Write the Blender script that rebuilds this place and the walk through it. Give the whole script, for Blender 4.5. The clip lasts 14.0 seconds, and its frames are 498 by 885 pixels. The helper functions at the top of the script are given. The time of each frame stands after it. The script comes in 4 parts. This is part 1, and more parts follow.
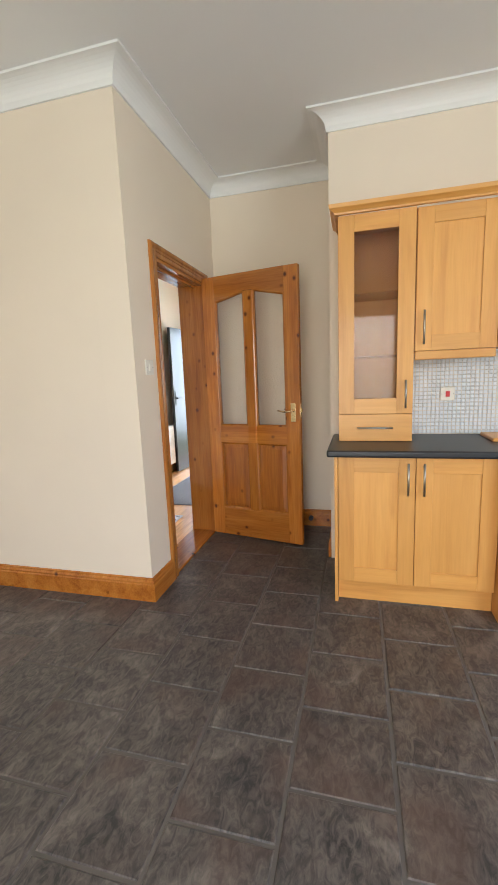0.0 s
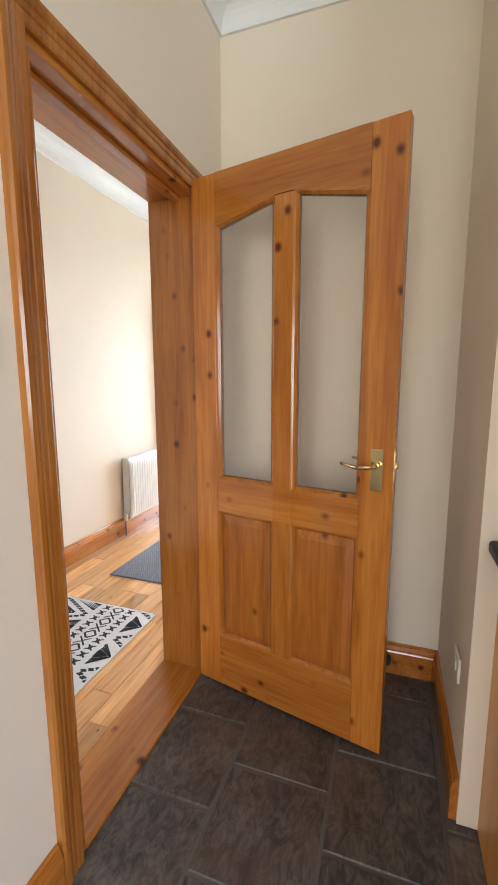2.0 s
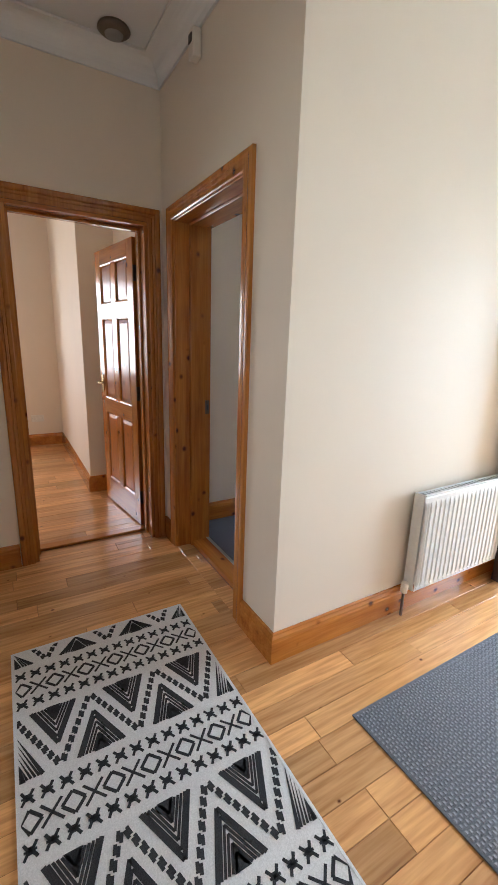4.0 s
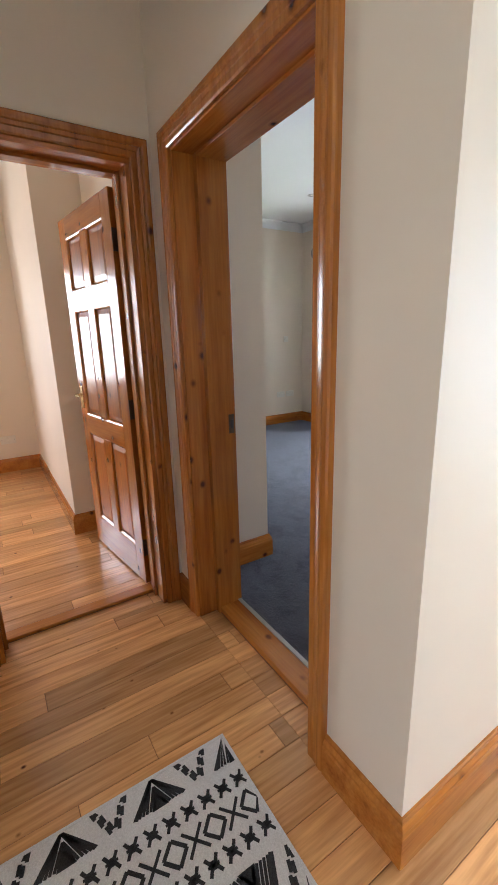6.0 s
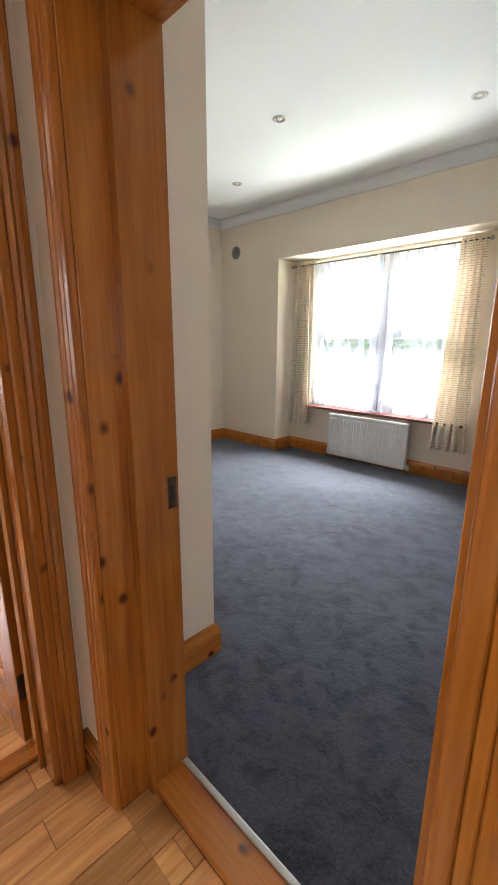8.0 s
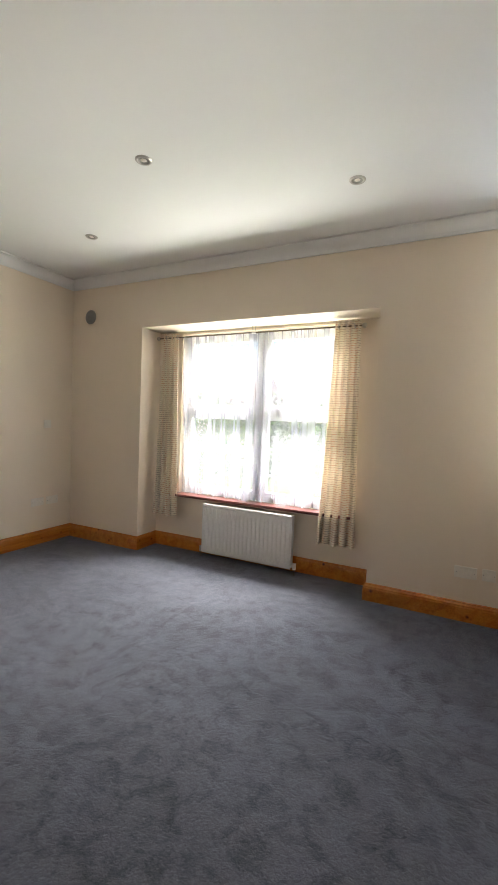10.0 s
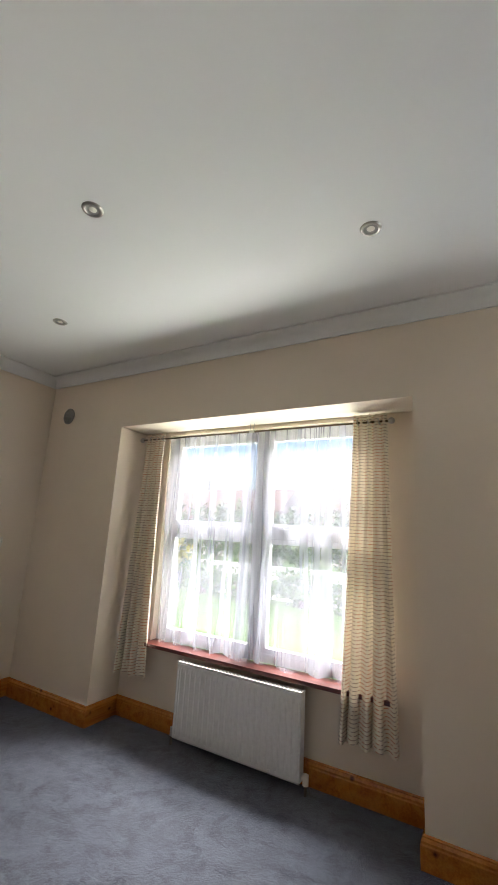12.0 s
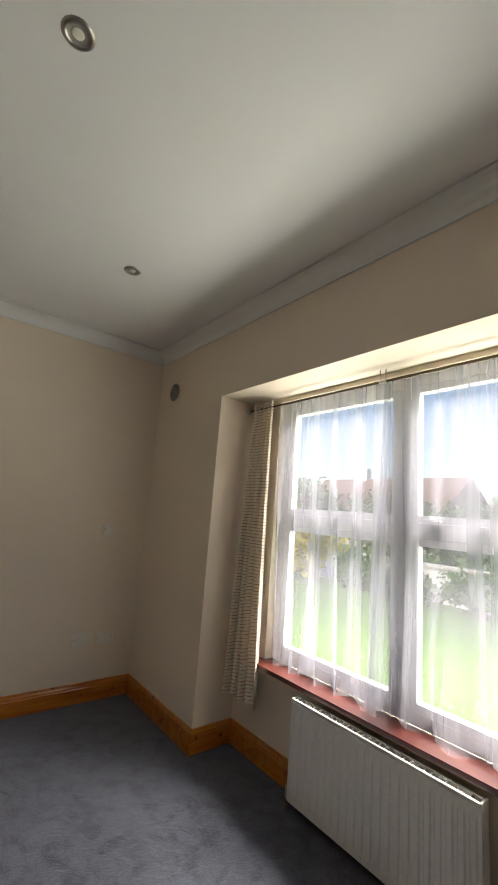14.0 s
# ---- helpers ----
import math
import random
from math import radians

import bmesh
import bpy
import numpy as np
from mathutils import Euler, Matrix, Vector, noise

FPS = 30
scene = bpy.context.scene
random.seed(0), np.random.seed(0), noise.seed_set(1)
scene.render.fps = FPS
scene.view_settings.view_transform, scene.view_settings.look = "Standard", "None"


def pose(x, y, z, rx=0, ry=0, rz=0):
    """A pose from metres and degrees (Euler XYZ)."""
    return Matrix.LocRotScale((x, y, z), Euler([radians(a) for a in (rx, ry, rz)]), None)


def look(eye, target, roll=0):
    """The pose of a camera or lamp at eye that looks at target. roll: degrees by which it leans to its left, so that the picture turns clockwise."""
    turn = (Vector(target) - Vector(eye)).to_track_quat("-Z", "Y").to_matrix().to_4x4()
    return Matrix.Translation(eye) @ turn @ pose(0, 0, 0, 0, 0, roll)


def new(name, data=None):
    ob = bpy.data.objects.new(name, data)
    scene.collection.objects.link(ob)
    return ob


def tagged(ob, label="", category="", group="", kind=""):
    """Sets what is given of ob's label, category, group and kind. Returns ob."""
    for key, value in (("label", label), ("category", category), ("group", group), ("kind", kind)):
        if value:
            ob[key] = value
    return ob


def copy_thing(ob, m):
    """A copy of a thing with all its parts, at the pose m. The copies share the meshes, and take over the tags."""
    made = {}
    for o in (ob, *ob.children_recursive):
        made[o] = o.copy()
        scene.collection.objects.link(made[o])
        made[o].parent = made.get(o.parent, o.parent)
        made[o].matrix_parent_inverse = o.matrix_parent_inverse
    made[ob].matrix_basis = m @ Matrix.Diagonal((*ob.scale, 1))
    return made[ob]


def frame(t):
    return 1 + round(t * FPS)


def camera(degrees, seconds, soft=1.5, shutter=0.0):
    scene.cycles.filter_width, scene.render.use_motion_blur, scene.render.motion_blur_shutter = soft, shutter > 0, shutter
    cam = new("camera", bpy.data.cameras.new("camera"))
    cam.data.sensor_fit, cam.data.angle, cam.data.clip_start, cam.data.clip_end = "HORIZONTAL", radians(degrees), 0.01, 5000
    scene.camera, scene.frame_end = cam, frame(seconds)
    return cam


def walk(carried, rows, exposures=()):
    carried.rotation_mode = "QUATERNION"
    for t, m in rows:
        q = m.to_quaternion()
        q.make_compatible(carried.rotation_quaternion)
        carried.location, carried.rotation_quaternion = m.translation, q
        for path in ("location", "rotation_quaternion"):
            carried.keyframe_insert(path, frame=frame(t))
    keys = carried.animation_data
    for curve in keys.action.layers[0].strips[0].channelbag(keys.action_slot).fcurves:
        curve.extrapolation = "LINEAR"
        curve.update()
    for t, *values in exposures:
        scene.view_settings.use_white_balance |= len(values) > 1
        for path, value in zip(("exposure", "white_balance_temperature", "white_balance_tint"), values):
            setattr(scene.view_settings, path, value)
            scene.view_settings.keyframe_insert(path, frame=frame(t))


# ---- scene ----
cam = camera(62.1, 14.0, 1.7)
PATH = [
    (0, (0.753, 0.157, 1.333), (0.241, 2.064, 1.015), -2.3),
    (0.5, (0.662, 0.513, 1.339), (0.235, 2.432, 0.973), -0.7),
    (1, (0.526, 0.918, 1.361), (0.046, 2.824, 0.992), -0.7),
    (1.5, (0.457, 1.383, 1.352), (-0.121, 3.266, 1.005), -1.0),
    (2, (0.321, 1.826, 1.337), (-0.325, 3.696, 1.043), -0.1),
    (2.5, (0.128, 2.226, 1.309), (-0.713, 4.014, 1.002), 0.2),
    (3, (-0.03, 2.621, 1.376), (-1.209, 4.194, 1.007), 1.4),
    (3.5, (-0.316, 2.891, 1.392), (-1.798, 4.166, 0.972), 1.9),
    (4, (-0.586, 3.043, 1.402), (-2.258, 4.031, 0.923), 1.8),
    (4.2, (-0.711, 3.096, 1.406), (-2.423, 4.008, 0.918), 1.5),
    (6.3, (-1.452, 3.231, 1.357), (-3.082, 4.275, 0.856), -1.6),
    (6.5, (-1.479, 3.229, 1.355), (-3.111, 4.271, 0.852), -1.2),
    (7, (-1.624, 3.287, 1.344), (-3.257, 4.328, 0.843), -0.5),
    (7.5, (-1.844, 3.441, 1.39), (-3.437, 4.556, 0.922), -0.4),
    (8, (-2.138, 3.55, 1.37), (-3.502, 4.936, 0.901), 0.4),
    (8.5, (-2.379, 3.696, 1.401), (-3.503, 5.291, 0.965), 0.5),
    (9, (-2.505, 3.913, 1.388), (-3.44, 5.644, 1.032), 1.0),
    (9.2, (-2.549, 3.946, 1.376), (-3.41, 5.725, 1.069), 1.2),
    (11.3, (-2.737, 4.705, 1.484), (-3.669, 6.458, 1.727), 3.3),
    (11.5, (-2.761, 4.795, 1.493), (-3.698, 6.537, 1.787), 3.4),
    (12, (-2.867, 5.073, 1.496), (-3.849, 6.762, 1.924), 3.3),
    (12.5, (-2.906, 5.303, 1.503), (-4.062, 6.848, 2.03), 3.4),
    (13, (-2.918, 5.57, 1.536), (-4.294, 6.914, 2.086), 3.6),
    (13.5, (-2.988, 5.775, 1.532), (-4.483, 7.015, 2.011), 3.7),
    (14, (-3.176, 5.945, 1.526), (-4.732, 7.156, 1.859), 4.4),
]
walk(cam, [(t, look(eye, target, roll)) for t, eye, target, roll in PATH],
     exposures=[(0.0, 1.38, 6200, 10), (1.5, 1.55, 6150, 10), (2.5, 1.6, 6000, 10), (4.0, 1.3, 5750, 8), (6.5, 1.7, 5600, 8), (7.0, 1.75, 5500, 8), (7.5, 1.85, 5500, 8),
                (8.5, 2.0, 6700, 10), (9.2, 1.82, 6700, 10), (11.3, 1.15, 6400, 11), (12.5, 0.9, 6300, 11), (14.0, 0.55, 6800, 11)])

# ---- world and light ----
world = bpy.data.worlds.new("sky")
scene.world = world
world.use_nodes = True
wn = world.node_tree
sky = wn.nodes.new("ShaderNodeTexSky")
sky.sky_type = "NISHITA"
sky.sun_disc = False
sky.sun_elevation = radians(48)
sky.sun_rotation = radians(200)
sky.air_density, sky.dust_density, sky.ozone_density = 1.0, 2.0, 1.0
wn.links.new(sky.outputs[0], wn.nodes["Background"].inputs[0])
wn.nodes["Background"].inputs[1].default_value = 0.15

sun_data = bpy.data.lights.new("sun", "SUN")
sun_data.energy, sun_data.angle, sun_data.color = 3.5, radians(0.5), (1.0, 0.95, 0.88)
sun_ob = new("sun", sun_data)
sun_ob.matrix_world = look((-3.0, -8.0, 10.0), (0, 0, 0))


# An added area lamp that stands in for daylight.
def daylight_lamp(name, x, y, z, target, sx, sz, watts, color):
    d = bpy.data.lights.new(name, "AREA")
    d.shape, d.size, d.size_y, d.energy, d.color = "RECTANGLE", sx, sz, watts, color
    ob = new(name, d)
    ob.matrix_world = look((x, y, z), target)
    return ob


daylight_lamp("kitchen_window_light", 3.25, -0.2, 1.6, (0, -0.2, 1.5), 2.6, 1.4, 31, (0.9, 0.95, 1.0))
# Fill lamp added before an assumed opening behind the camera, standing for daylight.
daylight_lamp("kitchen_patio_light", 0.4, -2.72, 1.3, (0.4, 3, 1.2), 1.9, 2.0, 31, (1.0, 0.92, 0.84))
daylight_lamp("front_door_light", -1.2, 7.5, 1.5, (-1.2, 3, 1.0), 2.0, 2.4, 94, (0.76, 0.88, 1.0))
daylight_lamp("study_window_light", -6.62, 2.15, 1.5, (0, 2.15, 1.4), 1.18, 1.28, 21, (1.0, 0.92, 0.9))

# Lamp added outside, above the window's view, to light the bedroom like sky.
bed_sky_fill = daylight_lamp("bedroom_sky_light", -4.4, 10.9, 5.1, (-4.4, 7.9, 1.3), 6.0, 2.4, 1400, (1.0, 0.965, 0.9))
bed_sky_fill.data.spread = radians(150)
# Second added lamp, low outside below the sill, imitates bounce off the ground.
bed_bounce_fill = daylight_lamp("bedroom_ground_light", -4.4, 9.35, -0.28, (-4.4, 8.3, 3.0), 6.5, 1.9, 460, (1.0, 0.975, 0.92))
bed_bounce_fill.data.spread = radians(170)


# ---- materials ----
def nodes_of(name):
    m = bpy.data.materials.new(name)
    m.use_nodes = True
    return m, m.node_tree.nodes, m.node_tree.links, m.node_tree.nodes["Principled BSDF"]


def mapped(n, l, scale, coord="Object"):
    tc = n.new("ShaderNodeTexCoord")
    mp = n.new("ShaderNodeMapping")
    mp.inputs["Scale"].default_value = scale
    l.new(tc.outputs[coord], mp.inputs[0])
    return mp.outputs[0]


def noise_tex(n, l, vec, scale, detail=4, rough=0.55, dist=0.0):
    t = n.new("ShaderNodeTexNoise")
    t.inputs["Scale"].default_value, t.inputs["Detail"].default_value = scale, detail
    t.inputs["Roughness"].default_value, t.inputs["Distortion"].default_value = rough, dist
    l.new(vec, t.inputs["Vector"])
    return t.outputs["Fac"]


def ramp(n, l, fac, stops):
    r = n.new("ShaderNodeValToRGB")
    e = r.color_ramp.elements
    while len(e) < len(stops):
        e.new(0.5)
    for el, (p, c) in zip(e, stops):
        el.position, el.color = p, (*c, 1)
    l.new(fac, r.inputs[0])
    return r.outputs[0]


def mixc(n, l, fac, a, b, mode="MIX"):
    m = n.new("ShaderNodeMix")
    m.data_type, m.blend_type = "RGBA", mode
    for sock, v in ((m.inputs[0], fac), (m.inputs[6], a), (m.inputs[7], b)):
        if isinstance(v, (int, float)):
            sock.default_value = v
        elif isinstance(v, tuple):
            sock.default_value = (*v, 1)
        else:
            l.new(v, sock)
    return m.outputs[2]


def bump(n, l, b, height, strength, dist=0.01):
    k = n.new("ShaderNodeBump")
    k.inputs["Strength"].default_value, k.inputs["Distance"].default_value = strength, dist
    l.new(height, k.inputs["Height"])
    l.new(k.outputs[0], b.inputs["Normal"])


def paint(name, col, rough=0.6, var=0.05, grain=120, strength=0.08):
    m, n, l, b = nodes_of(name)
    v = mapped(n, l, (1, 1, 1))
    big = noise_tex(n, l, v, 1.3, 5)
    dark = tuple(c * (1 - var) for c in col)
    l.new(ramp(n, l, big, [(0.3, dark), (0.7, col)]), b.inputs["Base Color"])
    b.inputs["Roughness"].default_value = rough
    bump(n, l, b, noise_tex(n, l, v, grain, 3), strength, 0.002)
    return m


def plain(name, col, rough=0.5, metal=0.0):
    m, n, l, b = nodes_of(name)
    v = mapped(n, l, (1, 1, 1))
    f = noise_tex(n, l, v, 40, 3)
    l.new(ramp(n, l, f, [(0.3, tuple(c * 0.92 for c in col)), (0.7, col)]), b.inputs["Base Color"])
    b.inputs["Roughness"].default_value, b.inputs["Metallic"].default_value = rough, metal
    return m


def timber(name, axis, light, mid, dark, rough=0.3, knots=0.0, knot_col=(0.085, 0.02, 0.006), scale=1.0, coat=0.25, contrast=1.0):
    """Grain along one axis; knots are dark eyes with a soft rim."""
    m, n, l, b = nodes_of(name)
    long, across = 1.1 * scale, 14.0 * scale
    s = [across] * 3
    s[axis] = long
    info = n.new("ShaderNodeObjectInfo")
    tc = n.new("ShaderNodeTexCoord")
    shift = n.new("ShaderNodeVectorMath")
    shift.operation = "MULTIPLY_ADD"
    l.new(info.outputs["Random"], shift.inputs[0])
    shift.inputs[1].default_value = (7.0, 13.0, 5.0)
    l.new(tc.outputs["Object"], shift.inputs[2])
    mp = n.new("ShaderNodeMapping")
    mp.inputs["Scale"].default_value = s
    l.new(shift.outputs[0], mp.inputs[0])
    g1 = noise_tex(n, l, mp.outputs[0], 1.0, 5, 0.55, 0.6)
    col = ramp(n, l, g1, [(0.28, dark), (0.47, mid), (0.72, light)])
    s2 = [x * 7 for x in s]
    s2[axis] = long * 5
    mp2 = n.new("ShaderNodeMapping")
    mp2.inputs["Scale"].default_value = s2
    l.new(shift.outputs[0], mp2.inputs[0])
    g2 = noise_tex(n, l, mp2.outputs[0], 1.0, 3)
    col = mixc(n, l, 0.35 * contrast, col, ramp(n, l, g2, [(0.3, tuple(c * 0.6 for c in mid)), (0.65, light)]), "MIX")
    tone = n.new("ShaderNodeMapRange")
    l.new(info.outputs["Random"], tone.inputs[0])
    tone.inputs[3].default_value, tone.inputs[4].default_value = 1.0 - 0.22 * contrast, 1.05
    comb = n.new("ShaderNodeCombineColor")
    for i in range(3):
        l.new(tone.outputs[0], comb.inputs[i])
    col = mixc(n, l, 1.0, col, comb.outputs[0], "MULTIPLY")
    if knots > 0:
        ks = [11.0] * 3
        ks[axis] = 8.5
        mp3 = n.new("ShaderNodeMapping")
        mp3.inputs["Scale"].default_value = ks
        l.new(shift.outputs[0], mp3.inputs[0])
        vo = n.new("ShaderNodeTexVoronoi")
        vo.inputs["Scale"].default_value = 1.0
        l.new(mp3.outputs[0], vo.inputs["Vector"])
        gate = ramp(n, l, noise_tex(n, l, shift.outputs[0], 4.0, 1), [(0.46, (0, 0, 0)), (0.5, (1, 1, 1))])
        kf = ramp(n, l, vo.outputs["Distance"], [(knots * 0.55, (1, 1, 1)), (knots, (0, 0, 0))])
        ring = ramp(n, l, vo.outputs["Distance"], [(knots, (1, 1, 1)), (knots * 1.4, (0, 0, 0))])
        kf = mixc(n, l, 1.0, kf, gate, "MULTIPLY")
        ring = mixc(n, l, 1.0, ring, gate, "MULTIPLY")
        col = mixc(n, l, mixc(n, l, 1.0, ring, (0.45, 0.45, 0.45), "MULTIPLY"), col, tuple(c * 0.55 for c in dark))
        col = mixc(n, l, kf, col, knot_col)
    l.new(col, b.inputs["Base Color"])
    b.inputs["Roughness"].default_value = rough
    b.inputs["Coat Weight"].default_value, b.inputs["Coat Roughness"].default_value = coat, 0.12
    bump(n, l, b, g2, 0.06, 0.002)
    return m


PINE = ((0.57, 0.225, 0.036), (0.44, 0.14, 0.017), (0.26, 0.062, 0.007))
pine_x, pine_y, pine_z = [timber("pine_" + a, i, *PINE, knots=0.15, rough=0.2, coat=0.4) for i, a in enumerate("xyz")]
pine_panel = timber("pine_panel", 2, (0.55, 0.2, 0.03), (0.4, 0.115, 0.013), (0.18, 0.038, 0.006), knots=0.15, contrast=1.3)
BEECH = ((0.75, 0.385, 0.108), (0.69, 0.335, 0.083), (0.59, 0.26, 0.058))
beech_x, beech_y, beech_z = [timber("beech_" + a, i, *BEECH, rough=0.38, knots=0.0, coat=0.1, contrast=0.35) for i, a in enumerate("xyz")]
board_mat = timber("floor_board_wood", 1, (0.92, 0.51, 0.2), (0.8, 0.365, 0.12), (0.34, 0.105, 0.028), rough=0.24, knots=0.07, coat=0.4, contrast=1.9, scale=0.6)
cream = paint("cream_wall_paint", (0.82, 0.715, 0.585), 0.65, 0.05)
pale = paint("pale_wall_paint", (0.82, 0.715, 0.585), 0.62, 0.04)
white_paint = paint("ceiling_white", (0.80, 0.80, 0.80), 0.7, 0.03)
coving_white = paint("coving_white", (0.82, 0.82, 0.81), 0.55, 0.03)
radiator_white = plain("radiator_enamel", (0.78, 0.78, 0.76), 0.35)
upvc = plain("white_upvc", (0.82, 0.83, 0.85), 0.3)
plastic = plain("white_plastic", (0.82, 0.775, 0.69), 0.35)
grey_plastic = plain("grey_plastic", (0.3, 0.29, 0.27), 0.5)
dark_plastic = plain("dark_plastic", (0.02, 0.02, 0.022), 0.4)
red_plastic = plain("red_plastic", (0.55, 0.02, 0.03), 0.35)
worktop_mat = plain("black_laminate", (0.018, 0.02, 0.024), 0.38)
steel = plain("brushed_steel", (0.5, 0.48, 0.45), 0.32, 1.0)
brass = plain("polished_brass", (0.75, 0.6, 0.33), 0.22, 1.0)
iron = plain("hinge_metal", (0.12, 0.09, 0.06), 0.45, 1.0)
copper = plain("pipe_metal", (0.2, 0.16, 0.13), 0.45, 0.8)
sill_mat = timber("mahogany_sill", 0, (0.16, 0.038, 0.026), (0.12, 0.027, 0.02), (0.08, 0.017, 0.013), rough=0.3, coat=0.3, contrast=0.5)
dark_door = plain("dark_door_paint", (0.022, 0.024, 0.03), 0.4)


def tile_material():
    m, n, l, b = nodes_of("slate_tile")
    info = n.new("ShaderNodeObjectInfo")
    tc = n.new("ShaderNodeTexCoord")
    shift = n.new("ShaderNodeVectorMath")
    shift.operation = "MULTIPLY_ADD"
    l.new(info.outputs["Random"], shift.inputs[0])
    shift.inputs[1].default_value = (31.0, 17.0, 9.0)
    l.new(tc.outputs["Object"], shift.inputs[2])
    v = shift.outputs[0]
    mp = n.new("ShaderNodeMapping")
    mp.inputs["Scale"].default_value = (6.0, 4.5, 1)
    l.new(v, mp.inputs[0])
    a = noise_tex(n, l, mp.outputs[0], 1.0, 7, 0.62, 0.9)
    c = ramp(n, l, a, [(0.33, (0.03, 0.029, 0.032)), (0.46, (0.062, 0.056, 0.055)), (0.55, (0.1, 0.085, 0.076)), (0.66, (0.21, 0.185, 0.165))])
    mp2 = n.new("ShaderNodeMapping")
    mp2.inputs["Scale"].default_value = (34.0, 17.0, 1)
    l.new(v, mp2.inputs[0])
    f = noise_tex(n, l, mp2.outputs[0], 1.0, 6, 0.7, 1.2)
    c = mixc(n, l, 0.5, c, ramp(n, l, f, [(0.4, (0.022, 0.021, 0.023)), (0.63, (0.19, 0.162, 0.143))]))
    warm = noise_tex(n, l, v, 3.0, 2)
    c = mixc(n, l, ramp(n, l, warm, [(0.5, (0, 0, 0)), (0.68, (0.45, 0.45, 0.45))]), c, (0.1, 0.06, 0.048))
    l.new(c, b.inputs["Base Color"])
    b.inputs["Roughness"].default_value = 0.42
    bump(n, l, b, a, 0.35, 0.006)
    return m


def carpet_material():
    m, n, l, b = nodes_of("slate_blue_carpet")
    v = mapped(n, l, (1, 1, 1))
    big = noise_tex(n, l, v, 2.3, 5, 0.55, 0.8)
    fine = noise_tex(n, l, v, 95, 4, 0.75)
    mid = noise_tex(n, l, v, 10, 6, 0.65, 0.6)
    c = ramp(n, l, big, [(0.40, (0.037, 0.041, 0.053)), (0.58, (0.082, 0.09, 0.116))])
    c = mixc(n, l, 0.55, c, ramp(n, l, mid, [(0.40, (0.022, 0.025, 0.032)), (0.53, (0.115, 0.122, 0.152))]))
    c = mixc(n, l, 0.35, c, ramp(n, l, fine, [(0.36, (0.012, 0.014, 0.02)), (0.64, (0.12, 0.13, 0.165))]))
    l.new(c, b.inputs["Base Color"])
    b.inputs["Roughness"].default_value = 0.95
    b.inputs["Specular IOR Level"].default_value = 0.1
    b.inputs["Sheen Weight"].default_value = 0.5
    b.inputs["Sheen Roughness"].default_value = 0.4
    b.inputs["Sheen Tint"].default_value = (0.7, 0.72, 0.82, 1)
    bump(n, l, b, mixc(n, l, 0.4, fine, mid), 0.9, 0.012)
    return m


def weave(name, c1, c2, scale, rough=0.9):
    m, n, l, b = nodes_of(name)
    v = mapped(n, l, (1, 1, 1))
    f = noise_tex(n, l, v, scale, 4, 0.7)
    l.new(ramp(n, l, f, [(0.35, c1), (0.65, c2)]), b.inputs["Base Color"])
    b.inputs["Roughness"].default_value = rough
    bump(n, l, b, f, 0.5, 0.003)
    return m


def thin_glass(name, tint=(1, 1, 1), milk=0.0, gloss=0.05):
    """A thin pane: lets light straight through, with a glossy skin and, where obscured, a little milkiness."""
    m, n, l, b = nodes_of(name)
    tr = n.new("ShaderNodeBsdfTransparent")
    tr.inputs[0].default_value = (*tint, 1)
    df = n.new("ShaderNodeBsdfDiffuse")
    df.inputs[0].default_value = (0.78, 0.74, 0.68, 1)
    mk = n.new("ShaderNodeMixShader")
    mk.inputs[0].default_value = milk
    l.new(tr.outputs[0], mk.inputs[1])
    l.new(df.outputs[0], mk.inputs[2])
    gl = n.new("ShaderNodeBsdfGlossy")
    gl.inputs["Roughness"].default_value = 0.02 + milk * 0.5
    mx = n.new("ShaderNodeMixShader")
    mx.inputs[0].default_value = gloss
    l.new(mk.outputs[0], mx.inputs[1])
    l.new(gl.outputs[0], mx.inputs[2])
    l.new(mx.outputs[0], n["Material Output"].inputs[0])
    return m


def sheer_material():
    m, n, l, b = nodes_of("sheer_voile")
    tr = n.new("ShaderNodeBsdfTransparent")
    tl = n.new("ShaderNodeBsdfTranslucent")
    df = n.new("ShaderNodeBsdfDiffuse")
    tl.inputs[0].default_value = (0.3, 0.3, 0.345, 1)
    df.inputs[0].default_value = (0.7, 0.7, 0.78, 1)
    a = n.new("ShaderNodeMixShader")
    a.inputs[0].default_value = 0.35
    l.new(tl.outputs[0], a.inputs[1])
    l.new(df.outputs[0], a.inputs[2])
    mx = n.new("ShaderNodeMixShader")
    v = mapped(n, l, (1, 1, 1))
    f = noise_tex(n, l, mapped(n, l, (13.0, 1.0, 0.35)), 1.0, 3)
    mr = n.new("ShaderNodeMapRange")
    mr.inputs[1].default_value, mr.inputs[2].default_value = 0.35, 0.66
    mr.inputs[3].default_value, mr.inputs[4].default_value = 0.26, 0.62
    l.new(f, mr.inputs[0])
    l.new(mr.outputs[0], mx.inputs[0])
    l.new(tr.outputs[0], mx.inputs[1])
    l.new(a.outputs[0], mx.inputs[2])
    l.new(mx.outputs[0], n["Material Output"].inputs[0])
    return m


